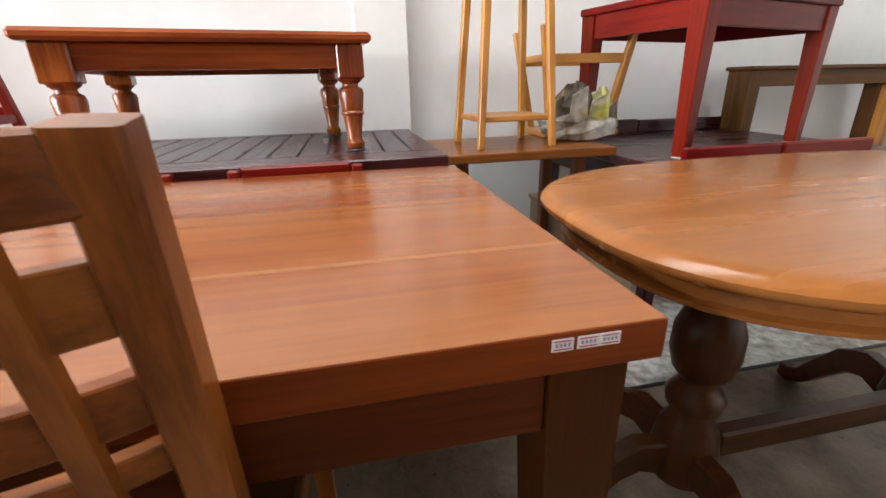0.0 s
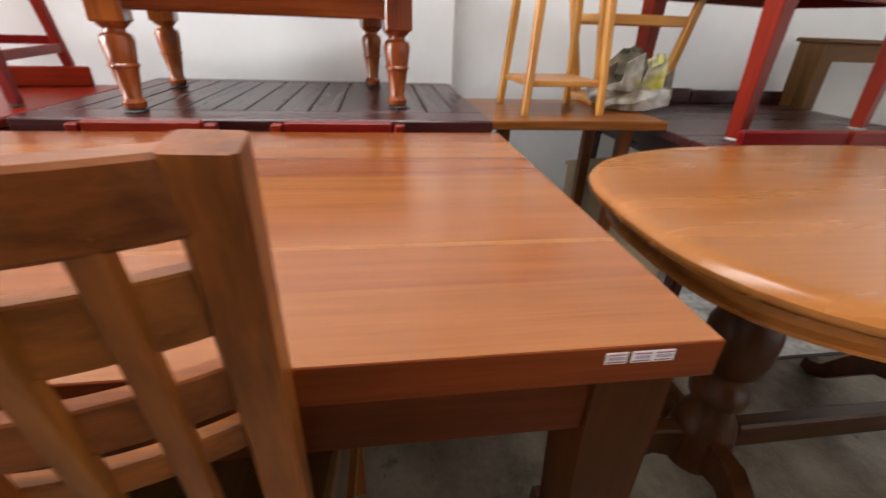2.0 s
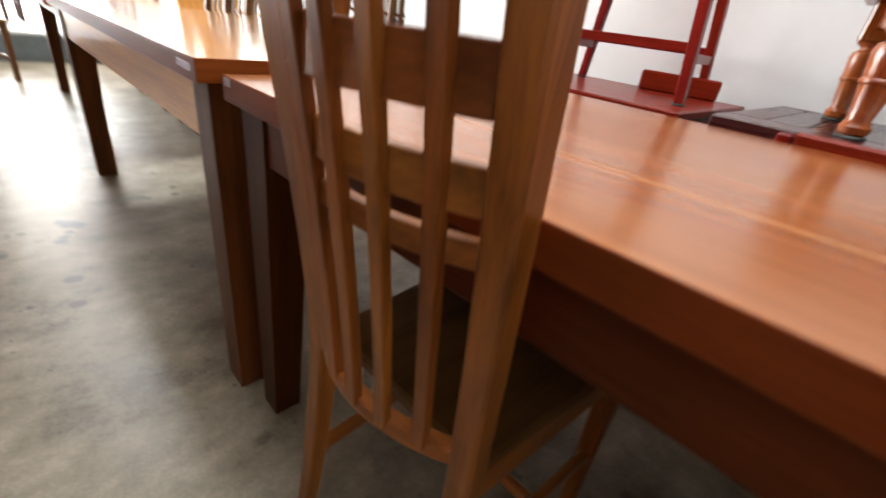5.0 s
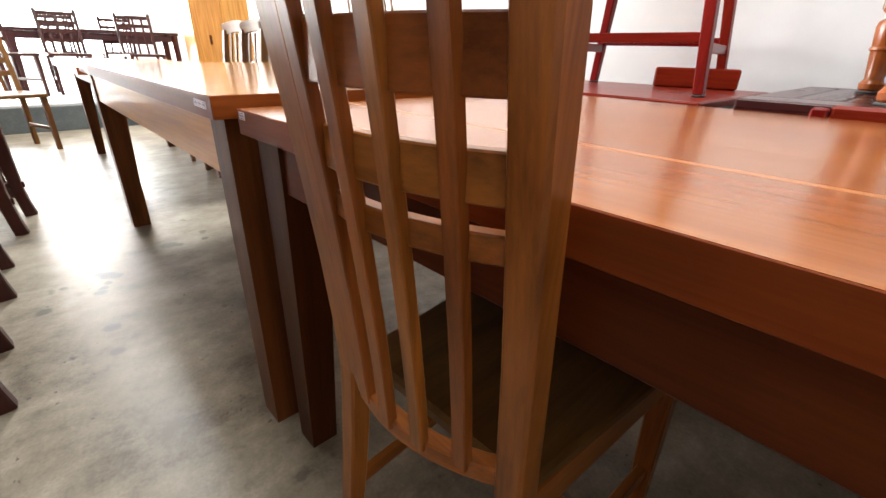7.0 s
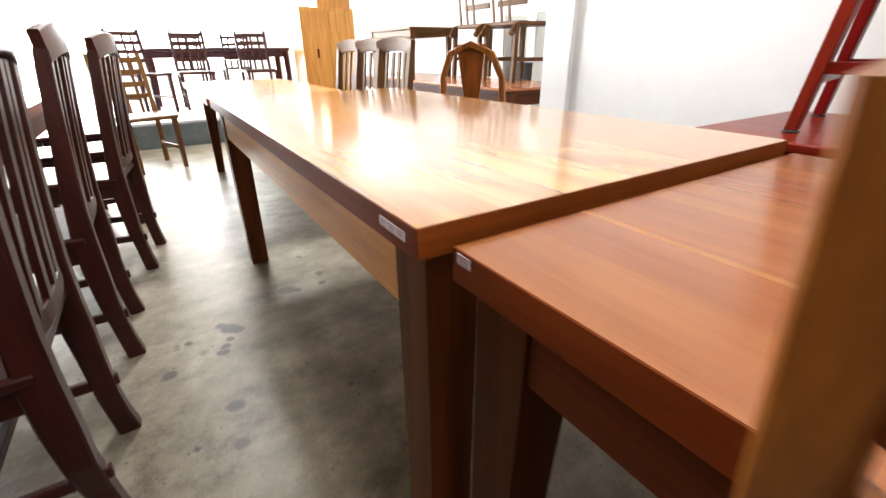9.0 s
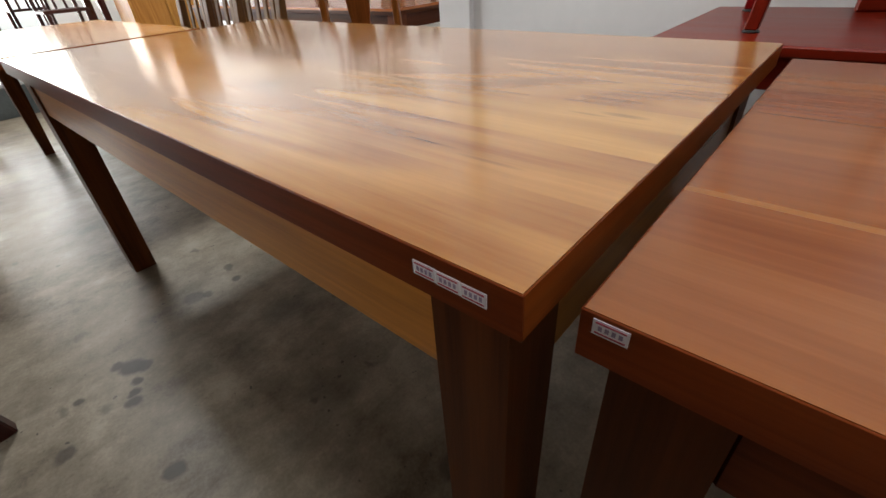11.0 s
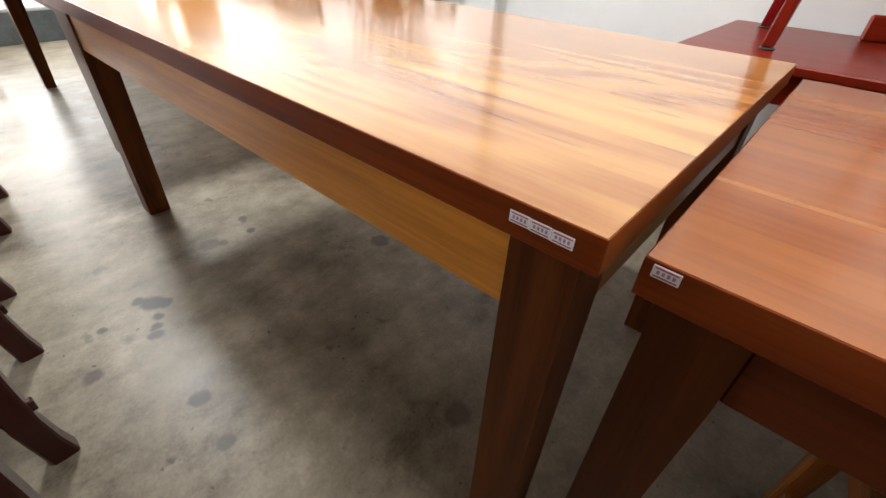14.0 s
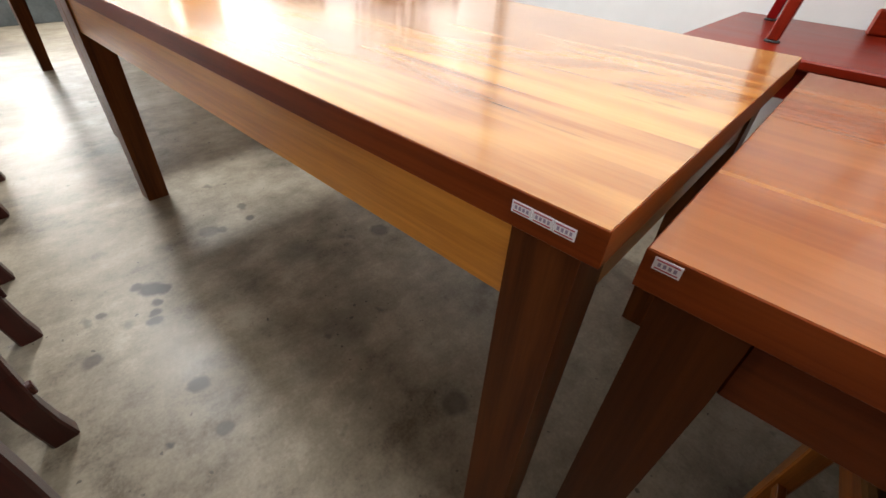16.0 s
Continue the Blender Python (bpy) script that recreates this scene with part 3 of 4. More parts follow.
# ---- chairs ----
def lattice_chair(m, label, group=""):
    """A dining chair with a tall curved lattice back; it faces +y, origin under the middle of its back legs."""
    ch = thing("dining_chair", m, label, "chair", group)

    def half(z):
        """Half the clear width between the back posts, which spread towards the top."""
        return 0.1305 + 0.014 * (1 - z / 0.45) if z < 0.45 else 0.1305 + 0.0105 * ((z - 0.45) / 0.45)

    def back_y(z):
        return -0.032 * (1 - z / 0.42) ** 1.6 if z < 0.42 else -0.053 * ((z - 0.42) / 0.48) ** 1.3

    def bow(u):
        return -0.040 * (1 - u * u)

    for s in (-1, 1):
        pts = [(s * (half(z) + 0.0175), back_y(z), z) for z in (0, 0.1, 0.2, 0.3, 0.38, 0.42, 0.5, 0.6, 0.7, 0.78, 0.86, 0.941)]
        part("back_post", shape(sweep, pts, [0.0145, 0.015, 0.016] + [0.017] * 6 + [0.0175, 0.018, 0.0185], [0.013, 0.014, 0.016] + [0.017] * 4 + [0.016] * 5, (0, 1, 0), 0.003), CHAIR["z"], ch)

    def rail(name, z0, z1, th, dy, n=14, label=""):
        zc = (z0 + z1) / 2
        pts = [(u * half(zc) * 1.03, back_y(zc) + bow(u) + dy, zc) for u in [-1 + 2 * i / n for i in range(n + 1)]]
        return part(name, shape(sweep, pts, th, (z1 - z0) / 2, (0, 0, 1), 0.002), CHAIR["x"], ch, label)
    rail("top_rail", 0.894, 0.939, 0.0125, -0.001, 20, "curved top rail")
    rail("back_rail", 0.820, 0.868, 0.0075, 0.001)
    rail("back_rail", 0.748, 0.787, 0.0075, 0.001)
    rail("back_rail", 0.700, 0.725, 0.0075, 0.001)
    rail("lower_rail", 0.437, 0.461, 0.011, 0.0)
    for i in range(5):
        u = -0.74 + 0.37 * i
        pts = [(u * half(z), back_y(z) + bow(u) - 0.008, z) for z in (0.45, 0.52, 0.6, 0.7, 0.8, 0.905)]
        part("back_slat", shape(sweep, pts, 0.0095, 0.0065, (0, 1, 0), 0.002), CHAIR["z"], ch)
    part("seat", shape(hull, [(-0.155, 0.012, 0.412), (0.155, 0.012, 0.412), (0.195, 0.41, 0.412), (-0.195, 0.41, 0.412)], [(-0.155, 0.012, 0.436), (0.155, 0.012, 0.436), (0.195, 0.41, 0.436), (-0.195, 0.41, 0.436)], 0.006), BROWN["y"], ch)
    part("seat_rail", shape(rbox, -0.155, 0.155, 0.372, 0.392, 0.355, 0.411, 0.003), CHAIR["x"], ch)
    for s in (-1, 1):
        part("front_leg", shape(hull, quad(s * 0.178, 0.385, 0, 0.014, 0.014), quad(s * 0.172, 0.38, 0.411, 0.019, 0.019)), CHAIR["z"], ch)
        part("seat_rail", shape(sweep, [(s * 0.146, 0.018, 0.383), (s * 0.17, 0.36, 0.383)], 0.009, 0.027, (0, 0, 1), 0.002), CHAIR["y"], ch)
        part("stretcher", shape(sweep, [(s * 0.155, 0.0, 0.172), (s * 0.176, 0.372, 0.172)], 0.008, 0.012, (0, 0, 1), 0.002), CHAIR["y"], ch)
    part("stretcher", shape(rbox, -0.156, 0.156, 0.2, 0.218, 0.163, 0.183, 0.003), CHAIR["x"], ch)
    return ch


chair_one = lattice_chair(pose(-0.534, 0.008, 0, 0, 0, 1), "golden brown teak dining chair, curved lattice back, tucked under table", "chairs at the teak table")
chair_two = copy_thing(chair_one, pose(-1.169, -0.001, 0, 0, 0, 1))


def mahogany_chair(m, label, group, wood_set=MAHOG, splat=True):
    """A tall-backed chair with curved sabre back legs; faces +y, origin under its back feet."""
    ch = thing("dining_chair", m, label, "chair", group)
    W = 0.175

    def by(z):
        return -0.024 * (1 - z / 0.42) ** 3.0 if z < 0.42 else -0.06 * ((z - 0.42) / 0.54) ** 1.3
    for s in (-1, 1):
        pts = [(s * W * (1 - 0.08 * (z < 0.2)), by(z), z) for z in (0, 0.06, 0.13, 0.22, 0.32, 0.42, 0.52, 0.64, 0.76, 0.88, 0.96)]
        part("back_post", shape(sweep, pts, [0.021] * 11, [0.026, 0.024, 0.024, 0.026, 0.03, 0.03, 0.026, 0.023, 0.02, 0.018, 0.017], (0, 1, 0)), wood_set["z"], ch)
    pts = [(u * (W + 0.018), by(0.96) - 0.02 * (1 - u * u), 0.965 + 0.025 * (1 - u * u)) for u in [-1 + i / 6 for i in range(13)]]
    part("top_rail", shape(sweep, pts, 0.014, 0.04), wood_set["x"], ch)
    pts = [(u * W * 0.9, by(0.5) - 0.015 * (1 - u * u), 0.5) for u in [-1 + i / 4 for i in range(9)]]
    part("lower_rail", shape(sweep, pts, 0.011, 0.02), wood_set["x"], ch)
    for i in range(4):
        u = -0.57 + 0.38 * i
        pts = [(u * W, by(z) - 0.018 * (1 - u * u), z) for z in (0.5, 0.6, 0.7, 0.8, 0.94)]
        part("back_slat", shape(sweep, pts, 0.014, 0.006, (0, 1, 0)), wood_set["z"], ch)
    part("seat", shape(rbox, -0.2, 0.2, -0.01, 0.40, 0.425, 0.455, 0.008), wood_set["y"], ch)
    part("seat_rail", shape(rbox, -0.16, 0.16, 0.362, 0.38, 0.365, 0.425, 0.003), wood_set["x"], ch)
    for s in (-1, 1):
        part("front_leg", shape(hull, quad(s * 0.17, 0.37, 0, 0.014, 0.014), quad(s * 0.17, 0.365, 0.425, 0.021, 0.021)), wood_set["z"], ch)
        part("stretcher", shape(rbox, s * 0.165 - 0.009, s * 0.165 + 0.009, -0.04, 0.36, 0.15, 0.18, 0.003), wood_set["y"], ch)
        part("seat_rail", shape(rbox, s * 0.17 - 0.01, s * 0.17 + 0.01, 0.02, 0.345, 0.365, 0.425, 0.003), wood_set["y"], ch)
    part("stretcher", shape(rbox, -0.158, 0.158, 0.16, 0.18, 0.155, 0.178, 0.003), wood_set["x"], ch)
    return ch


row = "mahogany chairs along the aisle"
first_red = mahogany_chair(pose(-2.36, -0.525, 0, 0, 0, 180), "dark red mahogany chair with tall slatted back and sabre legs", row)
for x, y, a in ((-3.06, -0.51, 180), (-3.80, -0.425, 172), (-4.55, -0.5, 186), (-5.3, -0.56, 178), (-1.69, -0.60, 181)):
    copy_thing(first_red, pose(x, y, 0, 0, 0, a))
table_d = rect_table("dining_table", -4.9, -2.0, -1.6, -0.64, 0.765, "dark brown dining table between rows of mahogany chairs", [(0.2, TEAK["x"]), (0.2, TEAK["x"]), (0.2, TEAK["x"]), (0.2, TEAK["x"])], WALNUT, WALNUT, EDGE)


# ---- stacked furniture along the back wall ----
def slatted_table(x0, x1, y0, y1, z):
    t = thing("coffee_table", Matrix.Translation((x0, y0, 0)), "almost black wine-stained table with a grooved slatted top", "table")
    w, d = x1 - x0, y1 - y0
    top = part("tabletop", shape(rbox, 0.005, w - 0.005, 0.005, d - 0.005, z - 0.03, z - 0.008, 0.002), WINE["x"], t)
    for a in ((0, w, 0, 0.12), (0, w, d - 0.07, d)):
        part("border", shape(rbox, *a, z - 0.034, z, 0.004), WINE["x"], top)
    n = 14
    step = w / n
    for i in range(n):
        part("slat", shape(rbox, i * step + 0.0025, (i + 1) * step - 0.0025, 0.1215, d - 0.0715, z - 0.022, z, 0.003), WINE["y"], top)
    for a in ((0.05, w - 0.05, 0.03, 0.055), (0.05, w - 0.05, d - 0.055, d - 0.03)):
        part("apron_rail", shape(rbox, *a, z - 0.12, z - 0.034, 0.003), WINE["x"], t)
    for a in ((0.03, 0.055, 0.06, d - 0.06), (w - 0.055, w - 0.03, 0.06, d - 0.06)):
        part("apron_rail", shape(rbox, *a, z - 0.12, z - 0.034, 0.003), WINE["y"], t)
    for x in (0.06, w - 0.06):
        for y in (0.06, d - 0.06):
            part("leg", shape(hull, quad(x, y, 0, 0.025, 0.025), quad(x, y, z - 0.035, 0.033, 0.033)), WINE["z"], t)
    return t


slatted_table(-1.15, 0.012, 0.885, 1.70, 0.77)


def turned_coffee_table(m):
    t = thing("coffee_table", m, "glossy red-brown coffee table with fat turned legs, standing on another table", "table")
    w, d, z = 0.80, 0.60, 0.322
    top = part("tabletop", shape(rbox, 0, w, 0, d, z - 0.028, z, 0.009), BENCH["x"], t)
    for a in ((0.09, w - 0.09, 0.045, 0.065), (0.09, w - 0.09, d - 0.065, d - 0.045)):
        part("apron_rail", shape(rbox, *a, z - 0.09, z - 0.028, 0.003), BENCH["x"], t)
    for a in ((0.045, 0.065, 0.09, d - 0.09), (w - 0.065, w - 0.045, 0.09, d - 0.09)):
        part("apron_rail", shape(rbox, *a, z - 0.09, z - 0.028, 0.003), BENCH["y"], t)
    prof = [(0.02, 0.006), (0.026, 0.012), (0.028, 0.026), (0.023, 0.034), (0.021, 0.04), (0.03, 0.112), (0.034, 0.116), (0.034, 0.121), (0.031, 0.125), (0.037, 0.175), (0.034, 0.19), (0.024, 0.197), (0.023, 0.205), (0.034, 0.214), (0.036, 0.22)]
    prof = [(r, h * 0.93) for r, h in prof]
    for x in (0.06, w - 0.06):
        for y in (0.06, d - 0.06):
            leg = part("leg", shape(lathe, prof, 24, x, y), BENCH["z"], t, smooth=True)
            part("leg_block", shape(rbox, x - 0.037, x + 0.037, y - 0.037, y + 0.037, 0.204, z - 0.028, 0.004), BENCH["z"], leg)
            part("foot_pad", shape(lathe, [(0.027, 0), (0.029, 0.003), (0.026, 0.0065)], 16, x, y), PADDARK, leg)
    return t


turned_coffee_table(pose(-0.956, 0.906, 0.77, 0, 0, 9))


def plain_table(name, m, w, d, z, label, ws, thick=0.025, apron=0.06, leg=0.045, foot=0.035, over=0.01, pads=None, splay=0.0, shelf=None):
    """A small table or stand with straight or splayed legs, and a lower shelf if asked."""
    t = thing(name, m, label, "table" if "stool" not in name else "stool")
    part("tabletop", shape(rbox, 0, w, 0, d, z - thick, z, 0.004), ws["x"], t)
    a0 = over + leg
    for a in ((a0, w - a0, over + 0.008, over + 0.026), (a0, w - a0, d - over - 0.026, d - over - 0.008)):
        part("apron_rail", shape(rbox, *a, z - thick - apron, z - thick, 0.002), ws["x"], t)
    for a in ((over + 0.008, over + 0.026, a0, d - a0), (w - over - 0.026, w - over - 0.008, a0, d - a0)):
        part("apron_rail", shape(rbox, *a, z - thick - apron, z - thick, 0.002), ws["y"], t)
    pad = 0.006 if pads else 0.0
    for sx in (0, 1):
        for sy in (0, 1):
            cx = over + leg / 2 if not sx else w - over - leg / 2
            cy = over + leg / 2 if not sy else d - over - leg / 2
            bx = cx + (splay if sx else -splay)
            by = cy + (splay if sy else -splay)
            lg = part("leg", shape(hull, quad(bx, by, pad, foot / 2, foot / 2), quad(cx, cy, z - thick, leg / 2, leg / 2)), ws["z"], t)
            if pads:
                part("foot_pad", shape(lathe, [(foot * 0.6, 0), (foot * 0.66, 0.003), (foot * 0.5, pad)], 12, bx, by), pads, lg)
    if shelf:
        k = 1 - shelf / z
        s = splay * k
        q = leg * 0.5 + over
        part("shelf", shape(rbox, q - s, w - q + s, q - s, d - q + s, shelf - 0.018, shelf, 0.003), ws["x"], t)
    return t


# honey-coloured bench end with a tall stand and an upturned stool on it
plain_table("side_table", Matrix.Translation((0.016, 1.02, 0)), 0.605, 0.44, 0.745, "mid-brown plank-topped side table against the wall", CHAIR, thick=0.028, apron=0.014, leg=0.04, over=0.07)
plain_table("tall_stool", pose(0.18, 1.115, 0.745, 0, 0, 4), 0.24, 0.22, 0.62, "light honey wood tall plant stand with a lower shelf", HONEY, leg=0.026, foot=0.022, splay=0.035, shelf=0.105)


def upturned_stool(m):
    t = thing("wooden_stool", m, "honey wood stool turned upside down, legs in the air", "stool")
    part("seat", shape(rbox, -0.16, 0.16, -0.14, 0.14, 0, 0.024, 0.005), HONEY["x"], t)
    for sx in (-1, 1):
        for sy in (-1, 1):
            part("leg", shape(hull, quad(sx * 0.12, sy * 0.10, 0.024, 0.015, 0.015), quad(sx * 0.185, sy * 0.14, 0.40, 0.013, 0.013)), HONEY["z"], t)
    for sy in (-1, 1):
        part("stretcher", shape(rbox, -0.155, 0.155, sy * 0.125 - 0.008, sy * 0.125 + 0.008, 0.27, 0.305, 0.003), HONEY["x"], t)
    for sx in (-1, 1):
        part("stretcher", shape(rbox, sx * 0.162 - 0.008, sx * 0.162 + 0.008, -0.112, 0.112, 0.28, 0.305, 0.003), HONEY["y"], t)


upturned_stool(pose(0.655, 1.46, 0.745, 0, 0, 0))


def paper_bag(m):
    t = thing("plastic_bag", m, "crumpled clear plastic bag stuffed with old newspaper", "bag")
    rng = random.Random(4)

    def lump(bm, rx, ry, rz, cx, cy, cz, n=14, k=8):
        rows = []
        for j in range(k + 1):
            v = math.pi * j / k
            ring = []
            for i in range(n):
                u = 2 * math.pi * i / n
                f = 1 + rng.uniform(-0.2, 0.2)
                ring.append(bm.verts.new((cx + rx * f * math.sin(v) * math.cos(u), cy + ry * f * math.sin(v) * math.sin(u), max(0.0, cz - rz * f * math.cos(v)))))
            rows.append(ring)
        for a, b in zip(rows, rows[1:]):
            for i in range(n):
                bm.faces.new((a[i], a[(i + 1) % n], b[(i + 1) % n], b[i]))
    part("bag", shape(lump, 0.15, 0.10, 0.055, 0, 0, 0.05), NEWS, t)
    part("newspaper_wad", shape(lump, 0.075, 0.05, 0.075, -0.02, 0.0, 0.12), NEWS3, t, "brown newspaper wad")
    part("newspaper_wad", shape(lump, 0.05, 0.03, 0.06, 0.09, 0.01, 0.12), NEWS2, t, "yellow and white newspaper wad")
    for i, (x, y, a, h) in enumerate(((-0.1, -0.03, 0.3, 0.16), (0.05, -0.05, -0.4, 0.17), (0.13, -0.02, 0.5, 0.14), (-0.03, -0.06, 0.1, 0.19))):
        bm = bmesh.new()
        c, s = math.cos(a), math.sin(a)
        hull(bm, [(x - 0.04 * c, y - 0.04 * s, 0.04), (x + 0.04 * c, y + 0.04 * s, 0.04), (x + 0.04 * c, y + 0.04 * s + 0.004, 0.04), (x - 0.04 * c, y - 0.04 * s + 0.004, 0.04)],
             [(x - 0.045 * c, y - 0.03, h - 0.03), (x + 0.02 * c, y - 0.02 + 0.05 * s, h), (x + 0.02 * c, y - 0.016 + 0.05 * s, h), (x - 0.045 * c, y - 0.026, h - 0.03)], 0)
        part("paper_fold", bm, NEWS2 if i % 2 else NEWS, t)


paper_bag(pose(0.595, 1.255, 0.746))

# dark low table with a back lip, and the red table standing on it
low = plain_table("low_table", Matrix.Translation((0.66, 0.84, 0)), 1.0, 0.86, 0.705, "almost black wine-stained table with a raised back lip", WINE, thick=0.03, apron=0.08, leg=0.06)
part("back_lip", shape(rbox, 0.0, 0.5, 0.845, 0.863, 0.705, 0.77, 0.004), WINE["x"], low)
part("back_lip", shape(rbox, 0.505, 1.0, 0.845, 0.863, 0.705, 0.765, 0.004), WINE["x"], low)
plain_table("side_table", pose(0.79, 0.915, 0.705, 0, 0, 15), 0.74, 0.52, 0.50, "dark red stained table with square legs, standing on another table", RED, thick=0.025, apron=0.08, leg=0.062, foot=0.042, over=0.006, pads=RUBBER)


def back_strip(m, w, ws, label, h=0.045):
    """The back of a low chair of which only the top rail and posts show between the tables."""
    t = thing("low_chair", m, label, "chair", "red chairs pushed between the tables")
    part("top_rail", shape(rbox, -w / 2 + 0.03, w / 2 - 0.03, -0.012, 0.012, 0.772 - h, 0.772, 0.006), ws["x"], t)
    for s in (-1, 1):
        part("back_post", shape(rbox, s * (w / 2 - 0.014) - 0.014, s * (w / 2 - 0.014) + 0.014, -0.014, 0.014, 0, 0.765, 0.004), ws["z"], t)
    for s in (-0.5, 0, 0.5):
        part("back_slat", shape(rbox, s * w * 0.5 - 0.016, s * w * 0.5 + 0.016, -0.006, 0.006, 0.45, 0.772 - h, 0.002), ws["z"], t)
    part("lower_rail", shape(rbox, -w / 2 + 0.03, w / 2 - 0.03, -0.01, 0.01, 0.42, 0.45, 0.003), ws["x"], t)
    return t


strip = back_strip(pose(-0.845, 0.862, 0), 0.33, RED, "red-stained chair back rail pushed against the slatted table")
copy_thing(strip, pose(-0.39, 0.862, 0))
for x0, x1 in ((0.735, 1.092), (1.1, 1.46)):
    tagged(part("wooden_board", shape(rbox, x0, x1, 0.846, 0.868, 0.705, 0.756, 0.006), RED["x"]), "dark red wooden board standing on edge on a table", "board", "red boards behind the oval table")

# brown table behind the oval table; light on its right leg is painted honey
brown = plain_table("side_table", Matrix.Translation((1.63, 1.55, 0)), 0.98, 0.16, 1.0, "mid-brown high side table, light on one leg painted pale", BROWN, thick=0.018, apron=0.075, leg=0.07, foot=0.058, over=0.012)
part("repaired_leg", shape(hull, quad(0.92, 0.030, 0.0, 0.034, 0.012), quad(0.933, 0.034, 0.90, 0.036, 0.024)), HONEY["z"], brown, "front-right leg, the light on it painted honey")

# red table with a red stool on it, left of the slatted table
red = plain_table("side_table", Matrix.Translation((-1.97, 0.985, 0)), 0.72, 0.675, 0.745, "glossy red-stained side table against the wall", RED, thick=0.024, apron=0.07, leg=0.05)


def red_stool(m):
    t = thing("bar_stool", m, "red-stained wooden stool with splayed legs, standing on a table", "stool")
    ft = {(0, 0): (0.04, 0.012), (1, 0): (0.50, 0.046), (0, 1): (-0.04, 0.415), (1, 1): (0.42, 0.487)}
    tops = {k: (0.23 + (v[0] - 0.23) * 0.7, 0.24 + (v[1] - 0.24) * 0.7) for k, v in ft.items()}
    H = 0.62
    for k in ft:
        lg = part("leg", shape(hull, quad(*ft[k], 0.006, 0.014, 0.014), quad(*tops[k], H, 0.019, 0.019)), RED["z"], t)
        part("foot_pad", shape(lathe, [(0.018, 0), (0.02, 0.003), (0.015, 0.006)], 12, *ft[k]), PADDARK, lg)
    part("seat", shape(rbox, 0.02, 0.44, 0.05, 0.43, H, H + 0.03, 0.008), RED["x"], t)
    for a, b in (((0, 0), (1, 0)), ((0, 1), (1, 1)), ((0, 0), (0, 1)), ((1, 0), (1, 1))):
        z = 0.155 if a[1] == b[1] else 0.13
        k = z / H
        p = [Vector((ft[q][0] + (tops[q][0] - ft[q][0]) * k, ft[q][1] + (tops[q][1] - ft[q][1]) * k, z)) for q in (a, b)]
        part("stretcher", shape(sweep, p, 0.009, 0.014), RED["x"], t)


red_stool(pose(-1.82, 1.13, 0.745))
red_board = tagged(part("wooden_board", shape(rbox, 0, 0.28, 0, 0.021, 0, 0.07, 0.006), RED["x"]), "red wooden board standing on edge on the red table", "board")
red_board.matrix_basis = pose(-1.612, 1.545, 0.745, 0, 0, 10)

# carton, folded papers and a dark chest under the side tables
def carton_pile(m):
    t = thing("cardboard_carton", m, "pale cardboard carton with loose flaps under the side tables", "carton")
    part("box", shape(rbox, 0, 0.27, 0, 0.46, 0.0, 0.44, 0.005), CARD, t)
    part("flap", shape(hull, [(-0.03, -0.02, 0.443), (0.28, -0.03, 0.443), (0.27, 0.22, 0.443), (0.0, 0.22, 0.443)],
                       [(-0.035, -0.02, 0.447), (0.28, -0.03, 0.456), (0.27, 0.22, 0.449), (0.0, 0.22, 0.447)], 0), CARD, t, "bent carton flap")
    part("flap", shape(hull, [(0.0, 0.225, 0.443), (0.27, 0.225, 0.443), (0.28, 0.47, 0.443), (-0.01, 0.46, 0.443)],
                       [(0.0, 0.225, 0.447), (0.27, 0.225, 0.449), (0.28, 0.48, 0.47), (-0.01, 0.46, 0.46)], 0), CARD, t, "bent carton flap")
    return t


carton_pile(pose(0.565, 1.13, 0))


def paper_wad(m):
    t = thing("newspaper", m, "crumpled printed newspaper sheets lying on the floor", "newspaper")
    rng = random.Random(9)
    for i in range(5):
        bm = bmesh.new()
        n = 6
        grid = [[bm.verts.new((-0.14 + 0.28 * a / n, -0.08 + 0.16 * b / n, 0.008 + 0.014 * i + rng.uniform(0.0, 0.03))) for b in range(n + 1)] for a in range(n + 1)]
        for a in range(n):
            for b in range(n):
                bm.faces.new((grid[a][b], grid[a + 1][b], grid[a + 1][b + 1], grid[a][b + 1]))
        bmesh.ops.solidify(bm, geom=bm.faces[:], thickness=0.002)
        sheet = part("paper_sheet", bm, NEWS2 if i == 2 else NEWS, t)
        sheet.matrix_basis = pose(rng.uniform(-0.04, 0.04), rng.uniform(-0.03, 0.03), 0, 0, 0, rng.uniform(-40, 40))
    return t


paper_wad(pose(0.30, 0.93, 0.006, 0, 0, 20))


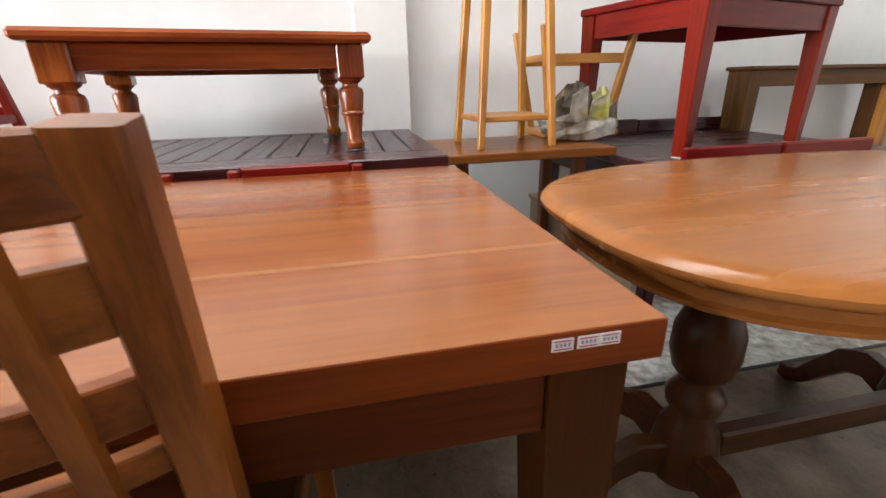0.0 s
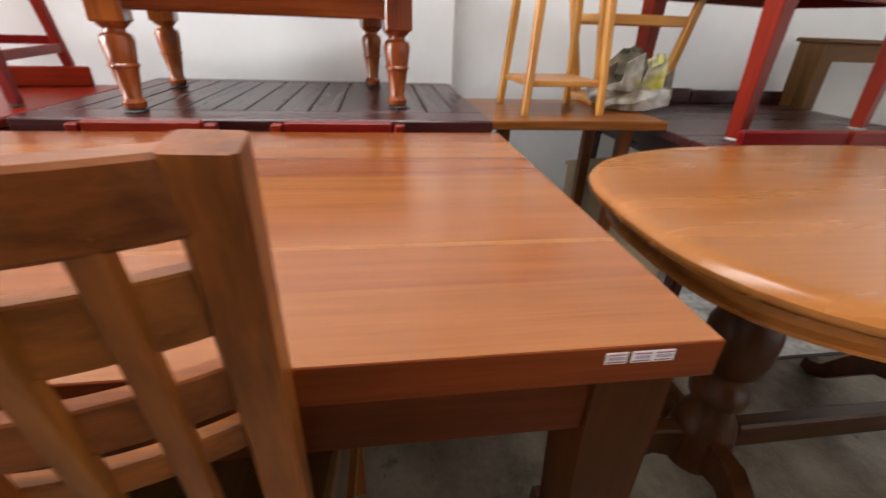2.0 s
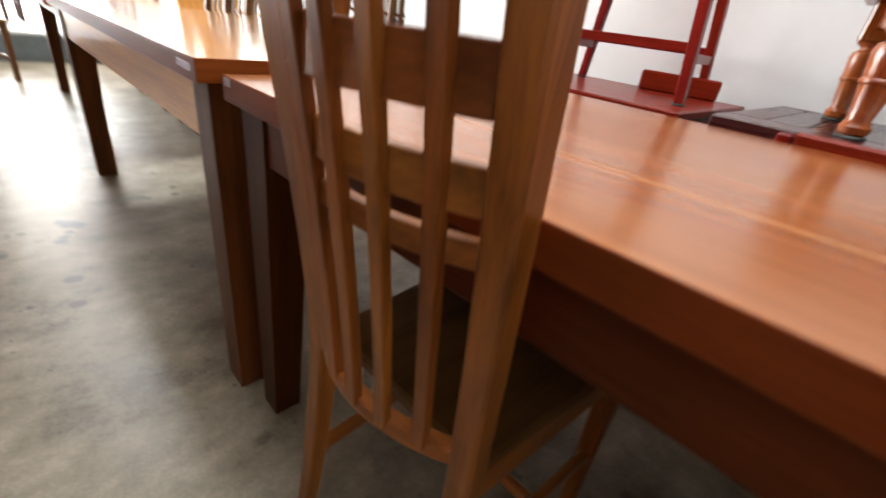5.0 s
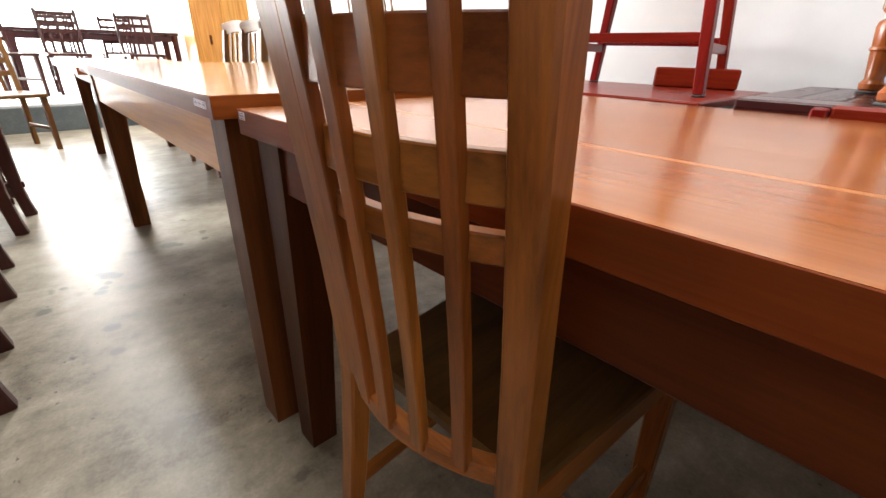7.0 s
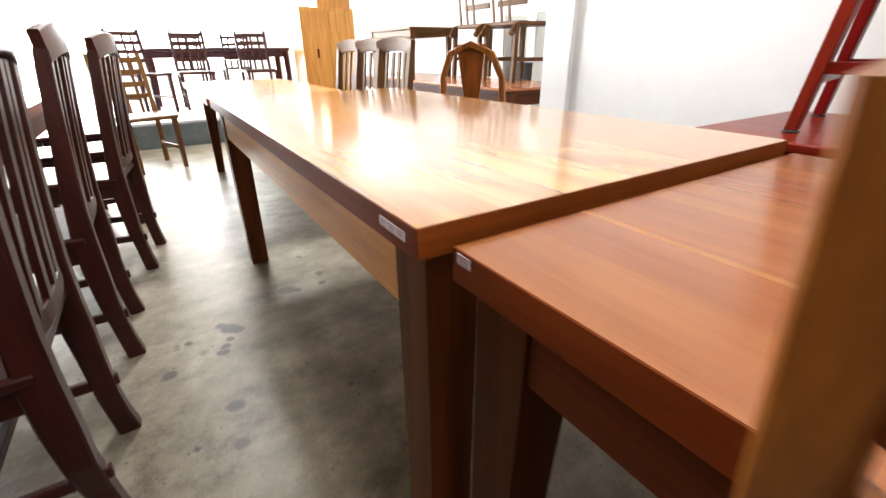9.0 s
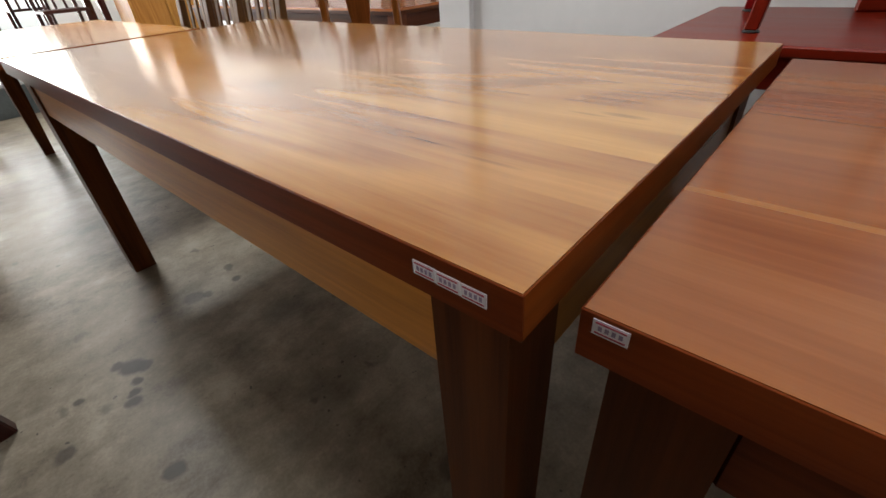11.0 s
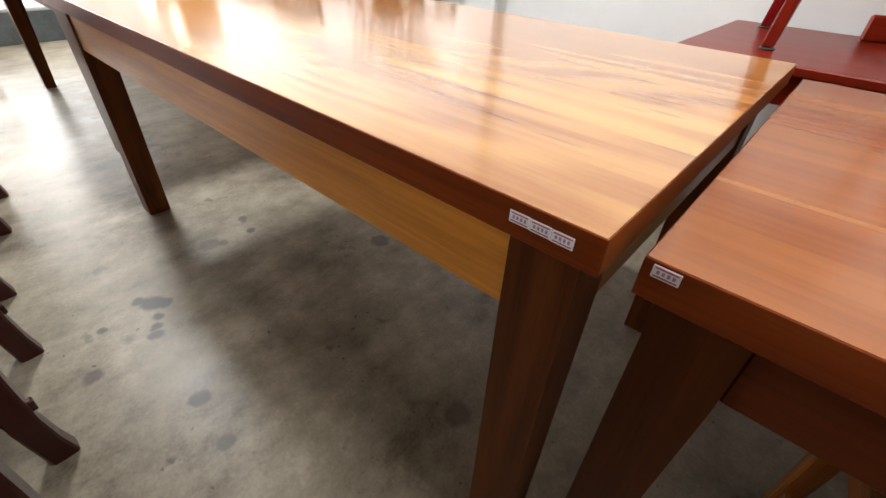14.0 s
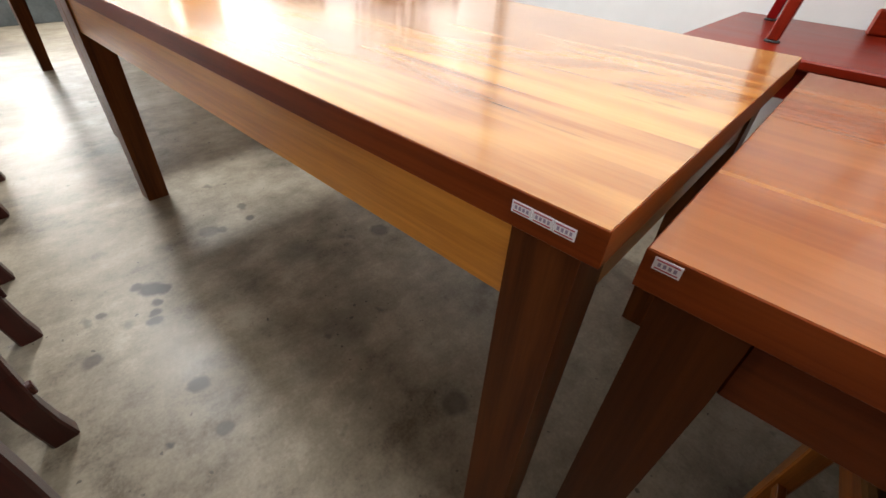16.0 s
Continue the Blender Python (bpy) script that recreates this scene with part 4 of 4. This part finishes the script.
# ---- background at the shop front ----
def far_chair(m, label, ws, group="", top=0.95):
    """A chair with a ladder back, seen far off."""
    ch = thing("dining_chair", m, label, "chair", group)
    for s in (-1, 1):
        part("back_post", shape(sweep, [(s * 0.19, -0.02, 0), (s * 0.19, 0, 0.45), (s * 0.19, -0.06, top)], 0.018, 0.018, (0, 1, 0)), ws["z"], ch)
        part("front_leg", shape(hull, quad(s * 0.18, 0.4, 0, 0.016, 0.016), quad(s * 0.18, 0.4, 0.43, 0.02, 0.02)), ws["z"], ch)
        part("stretcher", shape(rbox, s * 0.18 - 0.009, s * 0.18 + 0.009, 0, 0.39, 0.16, 0.19, 0.002), ws["y"], ch)
    part("seat", shape(rbox, -0.21, 0.21, 0, 0.43, 0.43, 0.46, 0.006), ws["y"], ch)
    for z in (0.60, 0.70, 0.80, 0.90):
        y = -0.06 * (z - 0.45) / (top - 0.45)
        part("back_rail", shape(rbox, -0.18, 0.18, y - 0.008, y + 0.008, z - 0.022, z + 0.022, 0.002), ws["x"], ch)
    for x in (-0.1, 0, 0.1):
        part("back_slat", shape(sweep, [(x, 0, 0.46), (x, -0.055, 0.9)], 0.013, 0.005, (0, 1, 0)), ws["z"], ch)
    return ch


P = 0.27
far = far_chair(pose(-8.45, 0.33, P, 0, 0, -90), "dark red ladder-back chair at the far table", MAHOG, "chairs at the shop front")
for x, y, a in ((-8.45, 1.13, -90), (-9.7, 0.4, 90), (-9.7, 1.1, 90), (-8.7, -1.9, -80), (-9.2, -2.9, -70), (-8.2, -0.35, -60)):
    copy_thing(far, pose(x, y, P, 0, 0, a))
far_table = rect_table("dining_table", -9.45, -8.75, -0.2, 1.72, 0.74, "dark dining table near the shop front", [(0.2, WINE["x"]), (0.2, WINE["x"])], WINE, WINE)
far_table.location.z = P
tagged(part("tablecloth", shape(rbox, -9.44, -8.76, 0.55, 1.05, P + 0.744, P + 0.75, 0.002), CLOTH), "white cloth laid over the far table", "tablecloth")
side_far = rect_table("dining_table", -10.2, -8.9, -3.6, -2.2, 0.74, "dark dining table near the open shop front", [(0.2, WINE["x"]), (0.2, WINE["x"])], WINE, WINE)
side_far.location.z = P


def wardrobe(m):
    c = thing("wooden_cabinet", m, "orange-brown wooden cabinet with stepped top", "cabinet")
    part("body", shape(rbox, 0, 0.5, 0, 0.8, 0, 1.25, 0.006), HONEY["z"], c)
    part("upper_body", shape(rbox, 0, 0.4, 0.3, 0.8, 1.25, 1.7, 0.006), HONEY["z"], c)
    for y in (0.02, 0.41):
        d = part("door", shape(rbox, 0.5, 0.518, y, y + 0.37, 0.05, 1.2, 0.004), HONEY["z"], c)
        part("handle", shape(rbox, 0.518, 0.535, y + 0.17, y + 0.2, 0.6, 0.72, 0.003), WALNUT["z"], d)


wardrobe(pose(-8.6, 1.75, P))
first_tuck = mahogany_chair(pose(-4.62, 1.02, 0, 0, 0, 186), "brown slatted chair tucked under the far side of the table", "chairs tucked at the end table", BROWN)
for x in (-4.25, -3.9):
    copy_thing(first_tuck, pose(x, 1.02, 0, 0, 0, 186))
far_chair(pose(-6.2, -0.42, 0, 0, 0, -70), "brown ladder-back chair in the aisle", BROWN)

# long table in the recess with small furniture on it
rect_table("long_table", -6.7, -3.75, 1.85, 2.65, 0.70, "brown long table carrying small furniture in the recess", [(0.2, TEAK["x"]), (0.2, TEAK["x"])], TEAK_SHADE, WALNUT)
plain_table("side_table", Matrix.Translation((-6.3, 1.98, 0.70)), 0.95, 0.5, 0.46, "brown small table standing on the long table", BROWN, leg=0.05)
small = far_chair(pose(-4.85, 2.3, 0.70, 0, 0, 0), "small brown chair standing on the long table", BROWN, "small chairs on the long table", 0.36)
copy_thing(small, pose(-4.4, 2.32, 0.70))


def arch_chair(m):
    ch = thing("dining_chair", m, "orange-brown chair with an arched back and shaped splat", "chair")
    pts = [(-0.2, 0, 0), (-0.2, 0, 0.45), (-0.19, -0.03, 0.8), (-0.13, -0.05, 0.93), (0, -0.055, 0.98), (0.13, -0.05, 0.93), (0.19, -0.03, 0.8), (0.2, 0, 0.45), (0.2, 0, 0)]
    part("back_frame", shape(sweep, pts, 0.017, 0.015, (0, 1, 0)), CHAIR["z"], ch)
    part("splat", shape(sweep, [(0, 0.0, 0.46), (0, -0.03, 0.7), (0, -0.05, 0.98)], [0.045, 0.05, 0.09], 0.007, (0, 1, 0)), CHAIR["z"], ch)
    part("seat", shape(rbox, -0.21, 0.21, 0, 0.42, 0.43, 0.46, 0.008), CHAIR["y"], ch)
    for s in (-1, 1):
        part("front_leg", shape(hull, quad(s * 0.18, 0.39, 0, 0.016, 0.016), quad(s * 0.18, 0.39, 0.43, 0.02, 0.02)), CHAIR["z"], ch)


arch_chair(pose(-3.55, 1.42, 0, 0, 0, 30))


def floor_sheet():
    """A worn printed floor sheet under the oval table, with a curled dark edge."""
    t = thing("floor_sheet", Matrix.Identity(4), "worn pale printed plastic floor sheet with a leaf pattern", "floor covering")
    part("sheet", shape(rbox, 0.08, 1.75, 0.725, 1.75, 0.001, 0.004, 0.0005), SHEET, t)
    part("edge_trim", shape(rbox, 0.08, 1.75, 0.712, 0.725, 0.001, 0.007, 0.001), PADDARK, t)


floor_sheet()


def display_rack(m):
    """A small white rack with shelves and a stacked grey chair, deep in the recess."""
    t = thing("display_rack", m, "white display rack with a grey chair on its shelf", "rack")
    for x in (0.0, 0.43):
        part("side_panel", shape(rbox, x, x + 0.02, 0, 0.3, 0, 1.25, 0.003), CLOTH, t)
    for z in (0.34, 0.66):
        part("shelf", shape(rbox, 0.0205, 0.4295, 0.0, 0.3, z - 0.02, z, 0.002), CLOTH, t)
    part("base_cupboard", shape(rbox, 0.022, 0.428, 0.01, 0.29, 0.02, 0.31, 0.004), WINE["x"], t)


display_rack(pose(-4.86, 2.72, 0))
tagged(part("grey_box", shape(rbox, -4.8, -4.5, 2.78, 2.95, 0.66, 0.84, 0.01), DARKPAINT), "grey box standing on the white display rack", "box")
